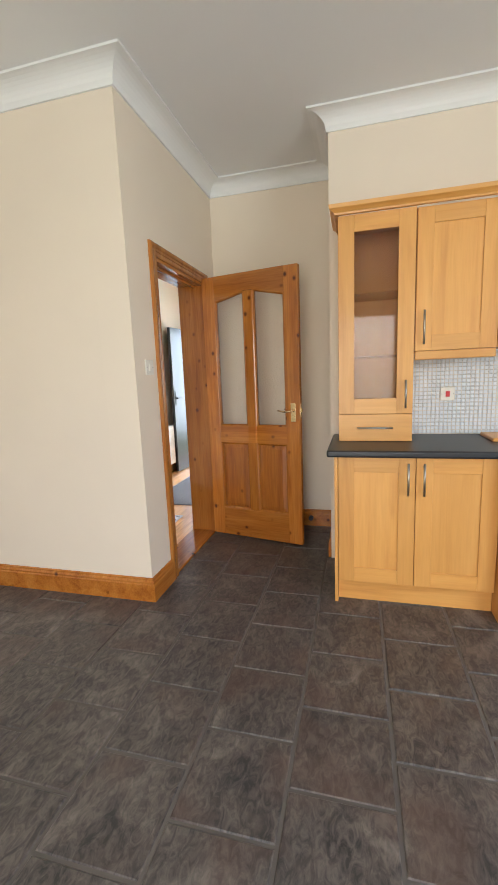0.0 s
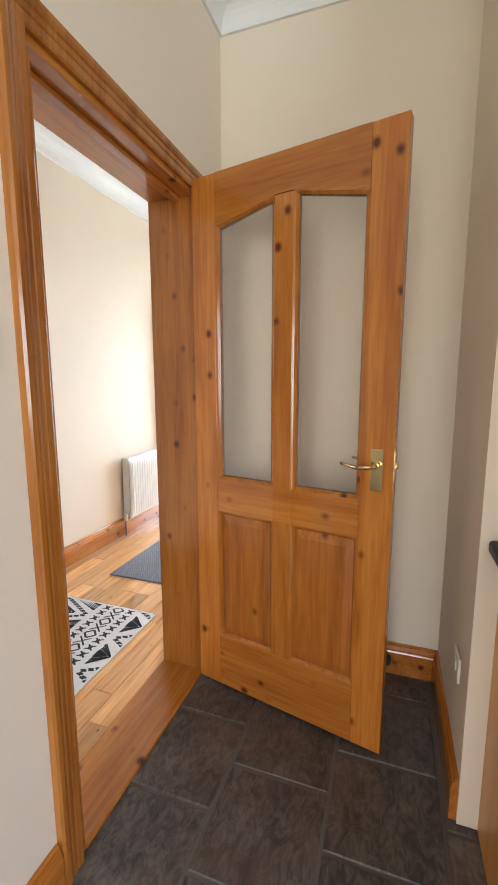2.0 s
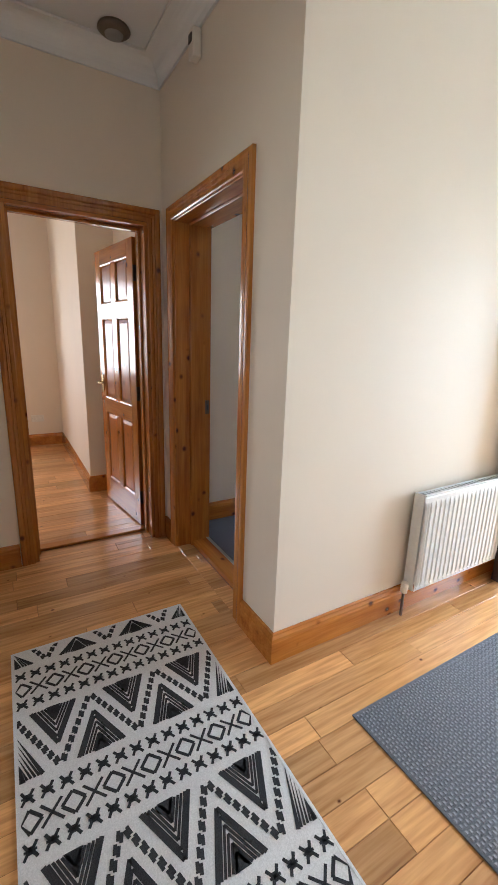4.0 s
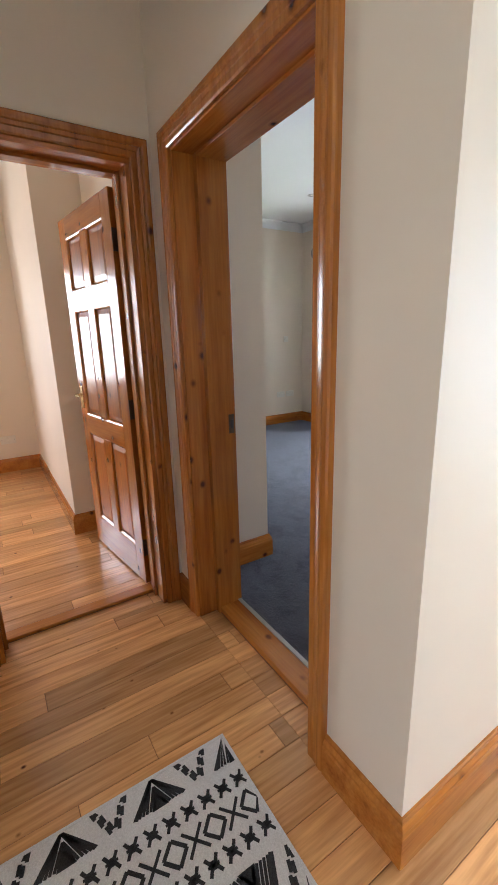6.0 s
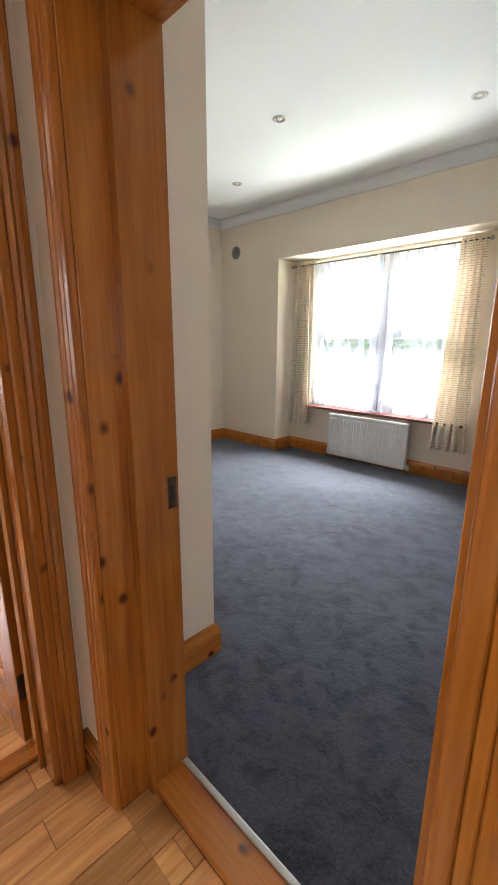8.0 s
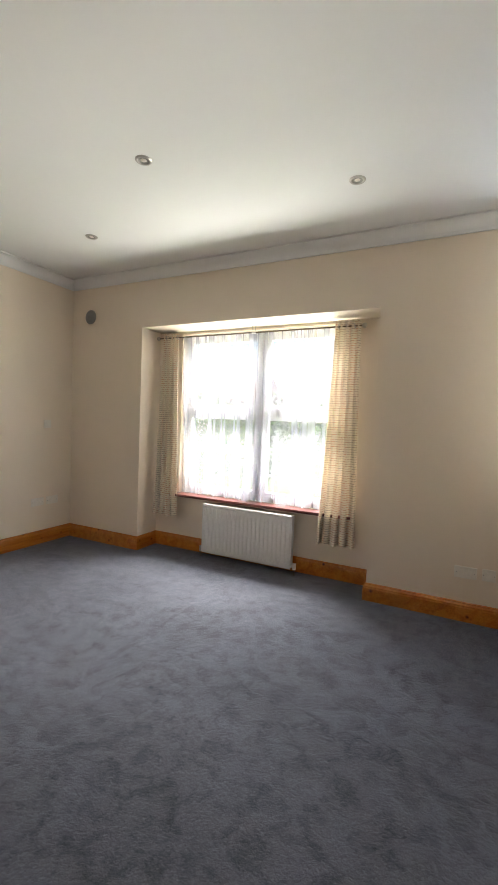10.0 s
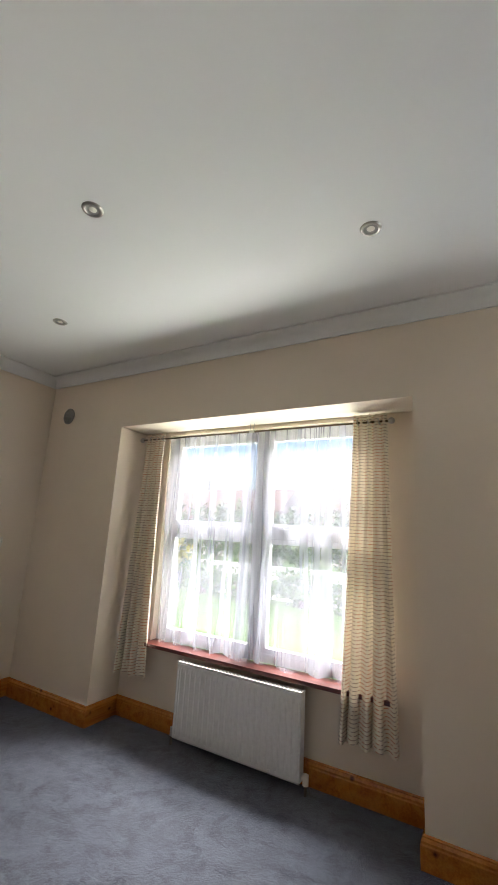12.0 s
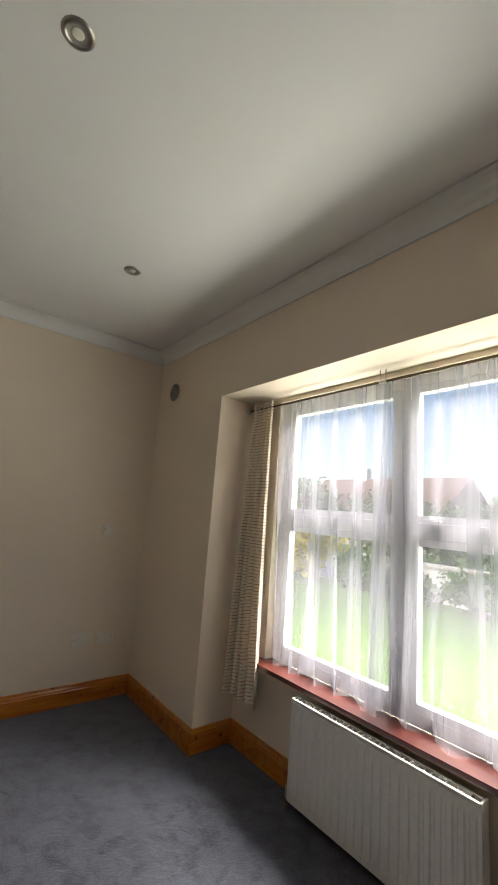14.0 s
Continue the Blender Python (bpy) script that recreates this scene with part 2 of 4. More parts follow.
def curtain_material():
    """Oatmeal cloth with short woven dashes in rows, black and rust."""
    m, n, l, b = nodes_of("dashed_curtain_cloth")
    uv = mapped(n, l, (1, 1, 1), "UV")
    br = n.new("ShaderNodeTexBrick")
    br.offset, br.squash = 0.5, 1.0
    br.inputs["Color1"].default_value, br.inputs["Color2"].default_value = (0, 0, 0, 1), (0, 0, 0, 1)
    br.inputs["Mortar"].default_value = (1, 1, 1, 1)
    br.inputs["Scale"].default_value = 1.0
    br.inputs["Mortar Size"].default_value, br.inputs["Mortar Smooth"].default_value = 0.0028, 0.3
    br.inputs["Brick Width"].default_value, br.inputs["Row Height"].default_value = 3.0, 0.021
    l.new(uv, br.inputs["Vector"])
    seg = n.new("ShaderNodeTexNoise")
    mp = n.new("ShaderNodeMapping")
    mp.inputs["Scale"].default_value = (34.0, 47.6, 1.0)
    l.new(uv, mp.inputs[0])
    seg.inputs["Scale"].default_value, seg.inputs["Detail"].default_value = 1.0, 0.0
    l.new(mp.outputs[0], seg.inputs["Vector"])
    gate = ramp(n, l, seg.outputs["Fac"], [(0.38, (0, 0, 0)), (0.46, (1, 1, 1))])
    fac = mixc(n, l, 1.0, br.outputs["Color"], gate, "MULTIPLY")
    hue = noise_tex(n, l, mapped(n, l, (9.0, 1.2, 1.0), "UV"), 1.0, 1)
    dash = ramp(n, l, hue, [(0.45, (0.26, 0.22, 0.19)), (0.56, (0.55, 0.19, 0.08))])
    base = ramp(n, l, noise_tex(n, l, uv, 160, 3), [(0.3, (0.72, 0.65, 0.52)), (0.7, (0.84, 0.78, 0.66))])
    l.new(mixc(n, l, fac, base, dash), b.inputs["Base Color"])
    b.inputs["Roughness"].default_value = 0.9
    tl = n.new("ShaderNodeBsdfTranslucent")
    tl.inputs[0].default_value = (0.75, 0.62, 0.45, 1)
    mx = n.new("ShaderNodeMixShader")
    mx.inputs[0].default_value = 0.12
    l.new(b.outputs[0], mx.inputs[1])
    l.new(tl.outputs[0], mx.inputs[2])
    l.new(mx.outputs[0], n["Material Output"].inputs[0])
    return m


tile_mat = tile_material()
grout_mat = paint("floor_grout", (0.15, 0.132, 0.118), 0.8, 0.4)
gap_mat = plain("board_gap", (0.2, 0.09, 0.03), 0.8)
carpet_mat = carpet_material()
rug_white = weave("rug_ivory_wool", (0.62, 0.6, 0.58), (0.8, 0.78, 0.76), 260)
rug_black = weave("rug_black_wool", (0.012, 0.012, 0.014), (0.05, 0.05, 0.052), 300)
mat_grey = weave("grey_doormat_pile", (0.2, 0.215, 0.25), (0.38, 0.4, 0.44), 220)
reeded = thin_glass("obscured_glass", (0.98, 0.97, 0.94), 0.1)
# The brownish tint puts the cabinet's dim inside into the glass colour.
cab_glass = thin_glass("cabinet_glass", (0.85, 0.82, 0.78), 0.0, 0.02)
clear = thin_glass("clear_pane")
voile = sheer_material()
curtain_mat = curtain_material()
lawn_mat = weave("lawn_grass", (0.05, 0.12, 0.015), (0.13, 0.23, 0.035), 25)
leaf_mat = weave("hedge_leaf", (0.02, 0.06, 0.01), (0.09, 0.17, 0.03), 9)
yellow_leaf = weave("golden_leaf", (0.3, 0.25, 0.02), (0.5, 0.42, 0.05), 9)
asphalt = weave("asphalt", (0.04, 0.04, 0.042), (0.07, 0.07, 0.07), 40)
render_wall = paint("house_render", (0.6, 0.56, 0.5), 0.8, 0.1, 30)
stone_wall = paint("garden_wall_render", (0.62, 0.6, 0.57), 0.8, 0.15, 30)
roof_mat = weave("brown_roof_tile", (0.09, 0.045, 0.03), (0.15, 0.08, 0.055), 6)
mosaic_mat = plain("white_mosaic", (0.76, 0.79, 0.82), 0.2)


# ---- mesh helpers ----
def link(name, bm, material, parent=None, label="", smooth=False):
    me = bpy.data.meshes.new(name)
    bmesh.ops.recalc_face_normals(bm, faces=bm.faces)
    bm.to_mesh(me)
    bm.free()
    for mm in (material if isinstance(material, (list, tuple)) else [material]):
        me.materials.append(mm)
    if smooth:
        for p in me.polygons:
            p.use_smooth = True
    ob = new(name, me)
    if parent is not None:
        ob.parent = parent
    if label:
        ob["label"] = label
    return ob


def part(name, bm, material, parent, label="", smooth=False):
    return link(name, bm, material, parent, label, smooth)


def box(bm, x0, x1, y0, y1, z0, z1):
    vs = [bm.verts.new((x, y, z)) for z in (z0, z1) for y in (y0, y1) for x in (x0, x1)]
    for f in ((0, 2, 3, 1), (4, 5, 7, 6), (0, 1, 5, 4), (2, 6, 7, 3), (0, 4, 6, 2), (1, 3, 7, 5)):
        bm.faces.new([vs[i] for i in f])
    return vs


def boxes(*bs, bevel=0.0, seg=2):
    bm = bmesh.new()
    for b in bs:
        box(bm, *b)
    if bevel:
        bmesh.ops.bevel(bm, geom=list(bm.edges), offset=bevel, segments=seg, affect="EDGES", profile=0.5)
    return bm


def prism(poly, y0, y1, bevel=0.0):
    """A polygon in x, z drawn out along y."""
    bm = bmesh.new()
    a = [bm.verts.new((x, y0, z)) for x, z in poly]
    b = [bm.verts.new((x, y1, z)) for x, z in poly]
    bm.faces.new(a)
    bm.faces.new(b[::-1])
    k = len(poly)
    for i in range(k):
        bm.faces.new((a[i], b[i], b[(i + 1) % k], a[(i + 1) % k]))
    if bevel:
        bmesh.ops.bevel(bm, geom=list(bm.edges), offset=bevel, segments=2, affect="EDGES")
    return bm


def tube(bm, p0, p1, r, seg=12, r1=None):
    p0, p1 = Vector(p0), Vector(p1)
    d = (p1 - p0).normalized()
    u = d.orthogonal().normalized()
    w = d.cross(u)
    r1 = r if r1 is None else r1
    rings = []
    for p, rr in ((p0, r), (p1, r1)):
        rings.append([bm.verts.new(p + (u * math.cos(a) + w * math.sin(a)) * rr) for a in [2 * math.pi * i / seg for i in range(seg)]])
    for i in range(seg):
        j = (i + 1) % seg
        bm.faces.new((rings[0][i], rings[0][j], rings[1][j], rings[1][i]))
    bm.faces.new(rings[0][::-1])
    bm.faces.new(rings[1])


def tubes(*ts, seg=12):
    bm = bmesh.new()
    for t in ts:
        tube(bm, *t, seg=seg)
    return bm


def lathe(profile, seg=28):
    """Profile of (r, z) turned about z."""
    bm = bmesh.new()
    rings = [[bm.verts.new((r * math.cos(2 * math.pi * i / seg), r * math.sin(2 * math.pi * i / seg), z)) for i in range(seg)] for r, z in profile]
    for a, b in zip(rings, rings[1:]):
        for i in range(seg):
            j = (i + 1) % seg
            bm.faces.new((a[i], a[j], b[j], b[i]))
    return bm


def sweep(profile, pts, n):
    """Profile (u, v) along a path with mitred corners; u to the left of the way about n, v along n."""
    n = Vector(n)
    pts = [Vector(p) for p in pts]
    bm = bmesh.new()
    dirs = [(b - a).normalized() for a, b in zip(pts, pts[1:])]
    rings = []
    for i, p in enumerate(pts):
        s0 = n.cross(dirs[max(i - 1, 0)])
        s1 = n.cross(dirs[min(i, len(dirs) - 1)])
        m = (s0 + s1).normalized()
        m = m / max(m.dot(s1), 0.2)
        rings.append([bm.verts.new(p + m * u + n * v) for u, v in profile])
    k = len(profile)
    for a, b in zip(rings, rings[1:]):
        for i in range(k):
            j = (i + 1) % k
            bm.faces.new((a[i], a[j], b[j], b[i]))
    bm.faces.new(rings[0])
    bm.faces.new(rings[-1][::-1])
    return bm


def structure(ob, label, category):
    return tagged(ob, label, category, kind="structure")


def thing(name, x, y, z, rz, label, category, group=""):
    ob = new(name)
    ob.matrix_world = pose(x, y, z, 0, 0, rz)
    return tagged(ob, label, category, group)


# ---- plan ----
CEIL = 2.91
HALL_CEIL = 2.885
DOOR_TOP = 2.055
KX, KY = -0.455, 2.268          # kitchen faces of the doorway wall and of the stub wall
HX = -0.655                     # hall face of the doorway wall
HY, BY = 3.965, 4.19            # hall and bedroom faces of the bedroom door wall
WX = -1.88                     # hall face of the wall with the radiator
DX0, DX1 = -3.084, -2.232         # bedroom doorway
NX, NY = -3.379, 4.595            # corner of the short wall inside the bedroom
SY0, SY1 = 3.095, 3.875          # study doorway
SX = -3.28                      # hall face of the study door wall
WIN_Y, WEST = 7.55, -6.61       # bedroom window wall and west wall

# ---- walls ----
def wall(name, material, label, *bs):
    return structure(link(name, boxes(*bs), material), label, "wall")


T = CEIL + 0.05
wall("wall_kitchen_doorway", pale, "cream painted plaster wall with a doorway to the hall",
     (HX, KX, KY, 2.60, 0, T), (HX, KX, 2.60, 3.425, DOOR_TOP + 0.025, T), (HX, KX, 3.425, 6.45, 0, T))
wall("wall_kitchen_stub", cream, "cream painted plaster stub wall of the kitchen", (-2.7, HX, KY, 2.42, 0, T))
wall("wall_kitchen_nook", cream, "cream painted wall behind the open glazed door", (KX, 0.565, 3.70, 3.85, 0, T))
wall("wall_kitchen_units", cream, "cream painted wall behind the kitchen units", (0.565, 3.45, 3.05, 3.85, 0, T))
wall("wall_kitchen_east", cream, "cream painted kitchen wall with a wide window opening",
     (3.3, 3.45, -2.8, -1.6, 0, T), (3.3, 3.45, 1.2, 3.05, 0, T), (3.3, 3.45, -1.6, 1.2, 0, 0.9), (3.3, 3.45, -1.6, 1.2, 2.3, T))
# Out of view; the opening is assumed, to go with the south fill lamp.
wall("wall_kitchen_south", cream, "unseen cream painted kitchen wall with an assumed opening",
     (-2.85, -0.6, -2.95, -2.8, 0, T), (1.4, 3.45, -2.95, -2.8, 0, T), (-0.6, 1.4, -2.95, -2.8, 2.3, T))
wall("wall_kitchen_west", cream, "cream painted kitchen side wall", (-2.85, -2.7, -2.8, 2.42, 0, T))
wall("wall_hall_south", cream, "cream painted hall wall", (-3.45, -2.85, 2.27, 2.42, 0, T))
wall("wall_bedroom_door", pale, "cream painted wall with the bedroom doorway",
     (DX1, WX, HY, BY, 0, T), (DX0, DX1, HY, BY, DOOR_TOP + 0.025, T), (-3.40, DX0, HY, BY, 0, T))
wall("wall_hall_radiator", pale, "pale cream hall wall above a radiator", (-2.0, WX, BY, 6.45, 0, T))
wall("wall_front_door", pale, "hall end wall with the front door opening",
     (-2.0, -1.66, 6.45, 6.6, 0, T), (-0.74, KX, 6.45, 6.6, 0, T), (-1.66, -0.74, 6.45, 6.6, 2.1, T))
wall("wall_study_door", cream, "cream painted wall with the study doorway",
     (-3.48, SX, 2.42, SY0, 0, T), (-3.48, SX, SY0, SY1, DOOR_TOP + 0.025, T), (-3.48, SX, SY1, HY, 0, T))
wall("wall_study_north", cream, "cream painted study wall and alcove", (-6.6, -4.43, 3.635, 3.95, 0, T), (-4.43, -3.48, 3.93, 3.95, 0, T))
wall("wall_study_west", cream, "cream painted far wall of the study with a window opening",
     (-6.6, -6.45, 0.9, 1.55, 0, T), (-6.6, -6.45, 2.75, 3.635, 0, T), (-6.6, -6.45, 1.55, 2.75, 0, 0.85), (-6.6, -6.45, 1.55, 2.75, 2.15, T))
wall("wall_study_south", cream, "cream painted study side wall", (-6.45, -3.3, 0.9, 1.05, 0, T))
wall("wall_study_east", cream, "cream painted study side wall", (-3.48, -3.3, 1.05, 2.42, 0, T))
wall("wall_bedroom_nib", cream, "short cream wall inside the bedroom door", (-3.50, NX, BY, NY, 0, T))
wall("wall_bedroom_south", cream, "cream painted bedroom wall", (-6.76, -3.502, 4.455, NY, 0, T))
wall("wall_bedroom_west", cream, "cream painted bedroom side wall", (-6.76, WEST, NY, 8.1, 0, T))
wall("wall_bedroom_east", cream, "cream painted bedroom side wall", (-2.09, -2.002, BY, 8.1, 0, T))
RX0, RX1, RTOP, RY = -5.60, -3.212, 2.34, 7.86
WX0, WX1, WZ0, WZ1 = -5.30, -3.46, 0.61, 2.31
wall("wall_bedroom_window", cream, "cream bedroom wall with a recessed window bay",
     (WEST, RX0, WIN_Y, RY, 0, T), (RX1, -2.09, WIN_Y, RY, 0, T), (RX0, RX1, WIN_Y, RY, RTOP, T),
     (WEST, WX0, RY, 8.0, 0, T), (WX1, -2.09, RY, 8.0, 0, T), (WX0, WX1, RY, 8.0, 0, WZ0 - 0.03), (WX0, WX1, RY, 8.0, WZ1, T))


def ceiling(name, label, *bs):
    return structure(link(name, boxes(*bs), white_paint), label, "ceiling")


ceiling("ceiling_kitchen", "smooth white kitchen ceiling", (-2.7, KX, -2.8, KY, CEIL, 3.0), (KX, 3.3, -2.8, 3.7, CEIL, 3.0))
ceiling("ceiling_hall", "smooth white hall ceiling", (SX, HX, 2.42, HY, HALL_CEIL, 3.0), (WX, HX, HY, 6.45, HALL_CEIL, 3.0))
ceiling("ceiling_study", "smooth white study ceiling", (-6.45, -3.48, 1.05, 3.93, CEIL, 3.0))
ceiling("ceiling_bedroom", "smooth white bedroom ceiling with recessed spotlights", (WEST, NX, NY, WIN_Y, CEIL, 3.0), (NX, -2.09, BY, WIN_Y, CEIL, 3.0))
# Unseen slab added above every ceiling so that no sun leaks in.
structure(link("roof", boxes((-7.3, 4.0, -3.4, 8.6, 3.01, 3.2)), roof_mat), "unseen brown slab added over the house to block the sun", "roof")

# ---- coving: quarter-hollow profile ----
def cove(h, w):
    pr = [(0, 0), (0, -h), (0.012, -h), (0.014, -h + 0.012)]
    for i in range(1, 7):
        a = math.pi / 2 * i / 7
        pr.append((0.014 + (w - 0.03) * (1 - math.cos(a)), -h + 0.012 + (h - 0.024) * math.sin(a)))
    return pr + [(w - 0.014, -0.012), (w, -0.012), (w, 0)]


def coving(name, h, w, pts, label, top=CEIL):
    return structure(link(name, sweep(cove(h, w), [(x, y, top - 0.001) for x, y in pts], (0, 0, 1)), coving_white), label, "coving")


coving("coving_kitchen", 0.105, 0.12, [(3.29, 3.05), (0.565, 3.05), (0.565, 3.70), (KX, 3.70), (KX, KY), (-2.69, KY)], "white moulded plaster coving of the kitchen")
coving("coving_hall", 0.105, 0.12, [(HX, 6.44), (HX, 2.42), (SX, 2.42), (SX, HY), (WX, HY), (WX, 6.44)][::-1], "white moulded plaster coving of the hall", HALL_CEIL)
coving("coving_bedroom", 0.095, 0.10, [(-2.09, BY), (-2.09, WIN_Y), (WEST, WIN_Y), (WEST, NY), (NX, NY), (NX, BY)], "white moulded plaster coving of the bedroom")

# ---- skirting ----
SKIRT = [(0, 0), (0.022, 0), (0.022, 0.105), (0.019, 0.112), (0.019, 0.122), (0.011, 0.134), (0.011, 0.14), (0.006, 0.145), (0, 0.145)]


def skirting(name, pts, label="varnished pine skirting board with a moulded top"):
    return structure(link(name, sweep(SKIRT, [(x, y, 0.0) for x, y in pts], (0, 0, 1)), pine_x if abs(pts[0][0] - pts[1][0]) > abs(pts[0][1] - pts[1][1]) else pine_y), label, "skirting")


skirting("baseboard_kitchen_stub", [(KX, 2.524), (KX, KY), (-2.7, KY)])
skirting("baseboard_kitchen_nook", [(0.565, 3.06), (0.565, 3.70), (KX, 3.70), (KX, 3.505)])
skirting("baseboard_hall_east", [(HX, 3.50), (HX, 6.44)])
skirting("baseboard_hall_corner", [(WX, 5.9), (WX, HY), (DX1 + 0.074, HY)])
skirting("baseboard_hall_gap", [(DX0 - 0.074, HY), (SX, HY), (SX, SY1 + 0.074)])
skirting("baseboard_hall_south", [(HX, 2.52), (HX, 2.42), (SX, 2.42), (SX, SY0 - 0.074)][::-1])
skirting("baseboard_study", [(-3.49, 3.93), (-4.43, 3.93), (-4.43, 3.635), (-6.45, 3.635), (-6.45, 1.05)])
skirting("baseboard_bedroom", [(-2.09, BY + 0.02), (-2.09, WIN_Y), (RX1, WIN_Y), (RX1, RY), (RX0, RY), (RX0, WIN_Y), (WEST, WIN_Y), (WEST, NY), (NX, NY), (NX, BY)])


# ---- door linings and architraves ----
ARCH = [(0, 0), (0, 0.012), (0.006, 0.016), (0.024, 0.016), (0.027, 0.012), (0.03, 0.016), (0.042, 0.018), (0.045, 0.014), (0.049, 0.019), (0.058, 0.022), (0.07, 0.022), (0.076, 0.017), (0.078, 0)]


def doorway(name, m, width, depth, label, stop, sill, high=0.018, t=0.025):
    """A lined opening in its own frame: x across, y from one face (0) into the wall, z up; stop and sill: their stretch along y."""
    root = structure(new(name), label, "door frame")
    root.matrix_world = m
    h = DOOR_TOP
    part("jamb", boxes((0, t, 0.001, depth - 0.001, 0, h), bevel=0.002), pine_z, root)
    part("jamb", boxes((width - t, width, 0.001, depth - 0.001, 0, h), bevel=0.002), pine_z, root)
    part("head", boxes((0, width, 0.001, depth - 0.001, h, h + t), bevel=0.002), pine_x, root)
    a, b, k = stop
    if k:
        part("door_stop", boxes((t, t + k, a, b, 0, h - 0.001), bevel=0.002), pine_z, root)
        part("door_stop", boxes((width - t - k, width - t, a, b, 0, h - 0.001), bevel=0.002), pine_z, root)
    part("door_stop", boxes((t + k + 0.0005, width - t - k - 0.0005, a, b, h - 0.015, h - 0.001), bevel=0.002), pine_x, root)
    r = 0.006
    for y, n, rev in ((0, -1, False), (depth, 1, True)):
        path = [(r, y, 0), (r, y, h + t - r), (width - r, y, h + t - r), (width - r, y, 0)]
        part("architrave", sweep(ARCH, path[::-1] if rev else path, (0, n, 0)), pine_z, root)
    part("threshold", boxes((t, width - t, sill[0], sill[1], 0.0005, high), bevel=0.004), pine_x, root, "dark pine threshold board")
    return root


# kitchen doorway: seen from the kitchen, x runs along -y
doorway("door_frame_kitchen", Matrix(((0, -1, 0, KX), (1, 0, 0, 2.60), (0, 0, 1, 0), (0, 0, 0, 1))), 0.825, 0.20,
        "varnished knotty pine door lining between kitchen and hall", (0.055, 0.09, 0.0), (-0.004, 0.204))
doorway("door_frame_bedroom", Matrix.Translation((DX0, HY, 0)), DX1 - DX0, BY - HY, "varnished knotty pine bedroom door lining", (0.09, 0.223, 0.033), (0.10, 0.224), 0.034, 0.012)
doorway("door_frame_study", Matrix(((0, -1, 0, SX), (1, 0, 0, SY0), (0, 0, 1, 0), (0, 0, 0, 1))), 0.78, 0.20, "varnished knotty pine study door lining", (0.09, 0.13, 0.014), (0.135, 0.204))
for m_, y_ in (((DX0 + 0.045, HY + 0.2, 0.97), 0),):
    keep = thing("latch_keep", *m_, 0, "small dark metal latch plate on a pine jamb", "latch plate")
    part("plate", boxes((0.001, 0.004, -0.014, 0.014, -0.045, 0.045), bevel=0.001), iron, keep)
    part("slot", boxes((0.0042, 0.006, -0.006, 0.006, -0.02, 0.02)), dark_plastic, keep)


# ---- doors ----
def raised_panel(x0, x1, z0, z1, lip=0.045):
    bm = bmesh.new()
    rings = []
    for s in (-1, 1):
        for inset, d in ((0, 0.006), (0.012, 0.006), (lip, 0.014)):
            rings.append([bm.verts.new((x, s * d, z)) for x, z in ((x0 + inset, z0 + inset), (x1 - inset, z0 + inset), (x1 - inset, z1 - inset), (x0 + inset, z1 - inset))])
    for base in (0, 3):
        for a, b in ((base, base + 1), (base + 1, base + 2)):
            for i in range(4):
                j = (i + 1) % 4
                bm.faces.new((rings[a][i], rings[a][j], rings[b][j], rings[b][i]))
        bm.faces.new(rings[base + 2])
    for i in range(4):
        j = (i + 1) % 4
        bm.faces.new((rings[0][i], rings[0][j], rings[3][j], rings[3][i]))
    return bm


def bead(poly, y, s, parent, material):
    """A small moulding round a panel or pane, on one face."""
    pts = [(x, y, z) for x, z in poly] + [(poly[0][0], y, poly[0][1])]
    n = len(poly)
    bm = bmesh.new()
    outer, mid, inner = [], [], []
    cx, cz = sum(p[0] for p in poly) / n, sum(p[1] for p in poly) / n
    for x, z in poly:
        dx, dz = (1 if x < cx else -1), (1 if z < cz else -1)
        outer.append(bm.verts.new((x, y, z)))
        mid.append(bm.verts.new((x + dx * 0.006, y - s * 0.002, z + dz * 0.006)))
        inner.append(bm.verts.new((x + dx * 0.014, y - s * 0.012, z + dz * 0.014)))
    for i in range(n):
        j = (i + 1) % n
        bm.faces.new((outer[i], outer[j], mid[j], mid[i]))
        bm.faces.new((mid[i], mid[j], inner[j], inner[i]))
    return part("moulding", bm, material, parent)


def lever(parent, x, z, face, way):
    """A lever handle on its back plate; face is +1 or -1 along y, way the side to which the lever points."""
    y = face * 0.022
    h = part("handle", boxes((x - 0.02, x + 0.02, min(y, y + face * 0.006), max(y, y + face * 0.006), z - 0.085, z + 0.055), bevel=0.0025), brass, parent, "polished brass lever handle")
    part("lever", lever_mesh(x, y, z, face, way), brass, h, smooth=True)
    return h


def lever_mesh(x, y, z, face, way):
    bm = bmesh.new()
    tube(bm, (x, y + face * 0.006, z), (x, y + face * 0.045, z), 0.009)
    tube(bm, (x, y + face * 0.043, z), (x + way * 0.055, y + face * 0.047, z - 0.006), 0.008, 12, 0.007)
    tube(bm, (x + way * 0.053, y + face * 0.047, z - 0.006), (x + way * 0.11, y + face * 0.042, z + 0.004), 0.007, 12, 0.005)
    return bm


def hinges(parent, zs, material):
    for z in zs:
        bm = boxes((-0.003, 0.0, -0.02, 0.02, z - 0.05, z + 0.05))
        tube(bm, (-0.004, -0.024, z - 0.05), (-0.004, -0.024, z + 0.05), 0.006)
        part("hinge", bm, material, parent, "worn metal butt hinge")


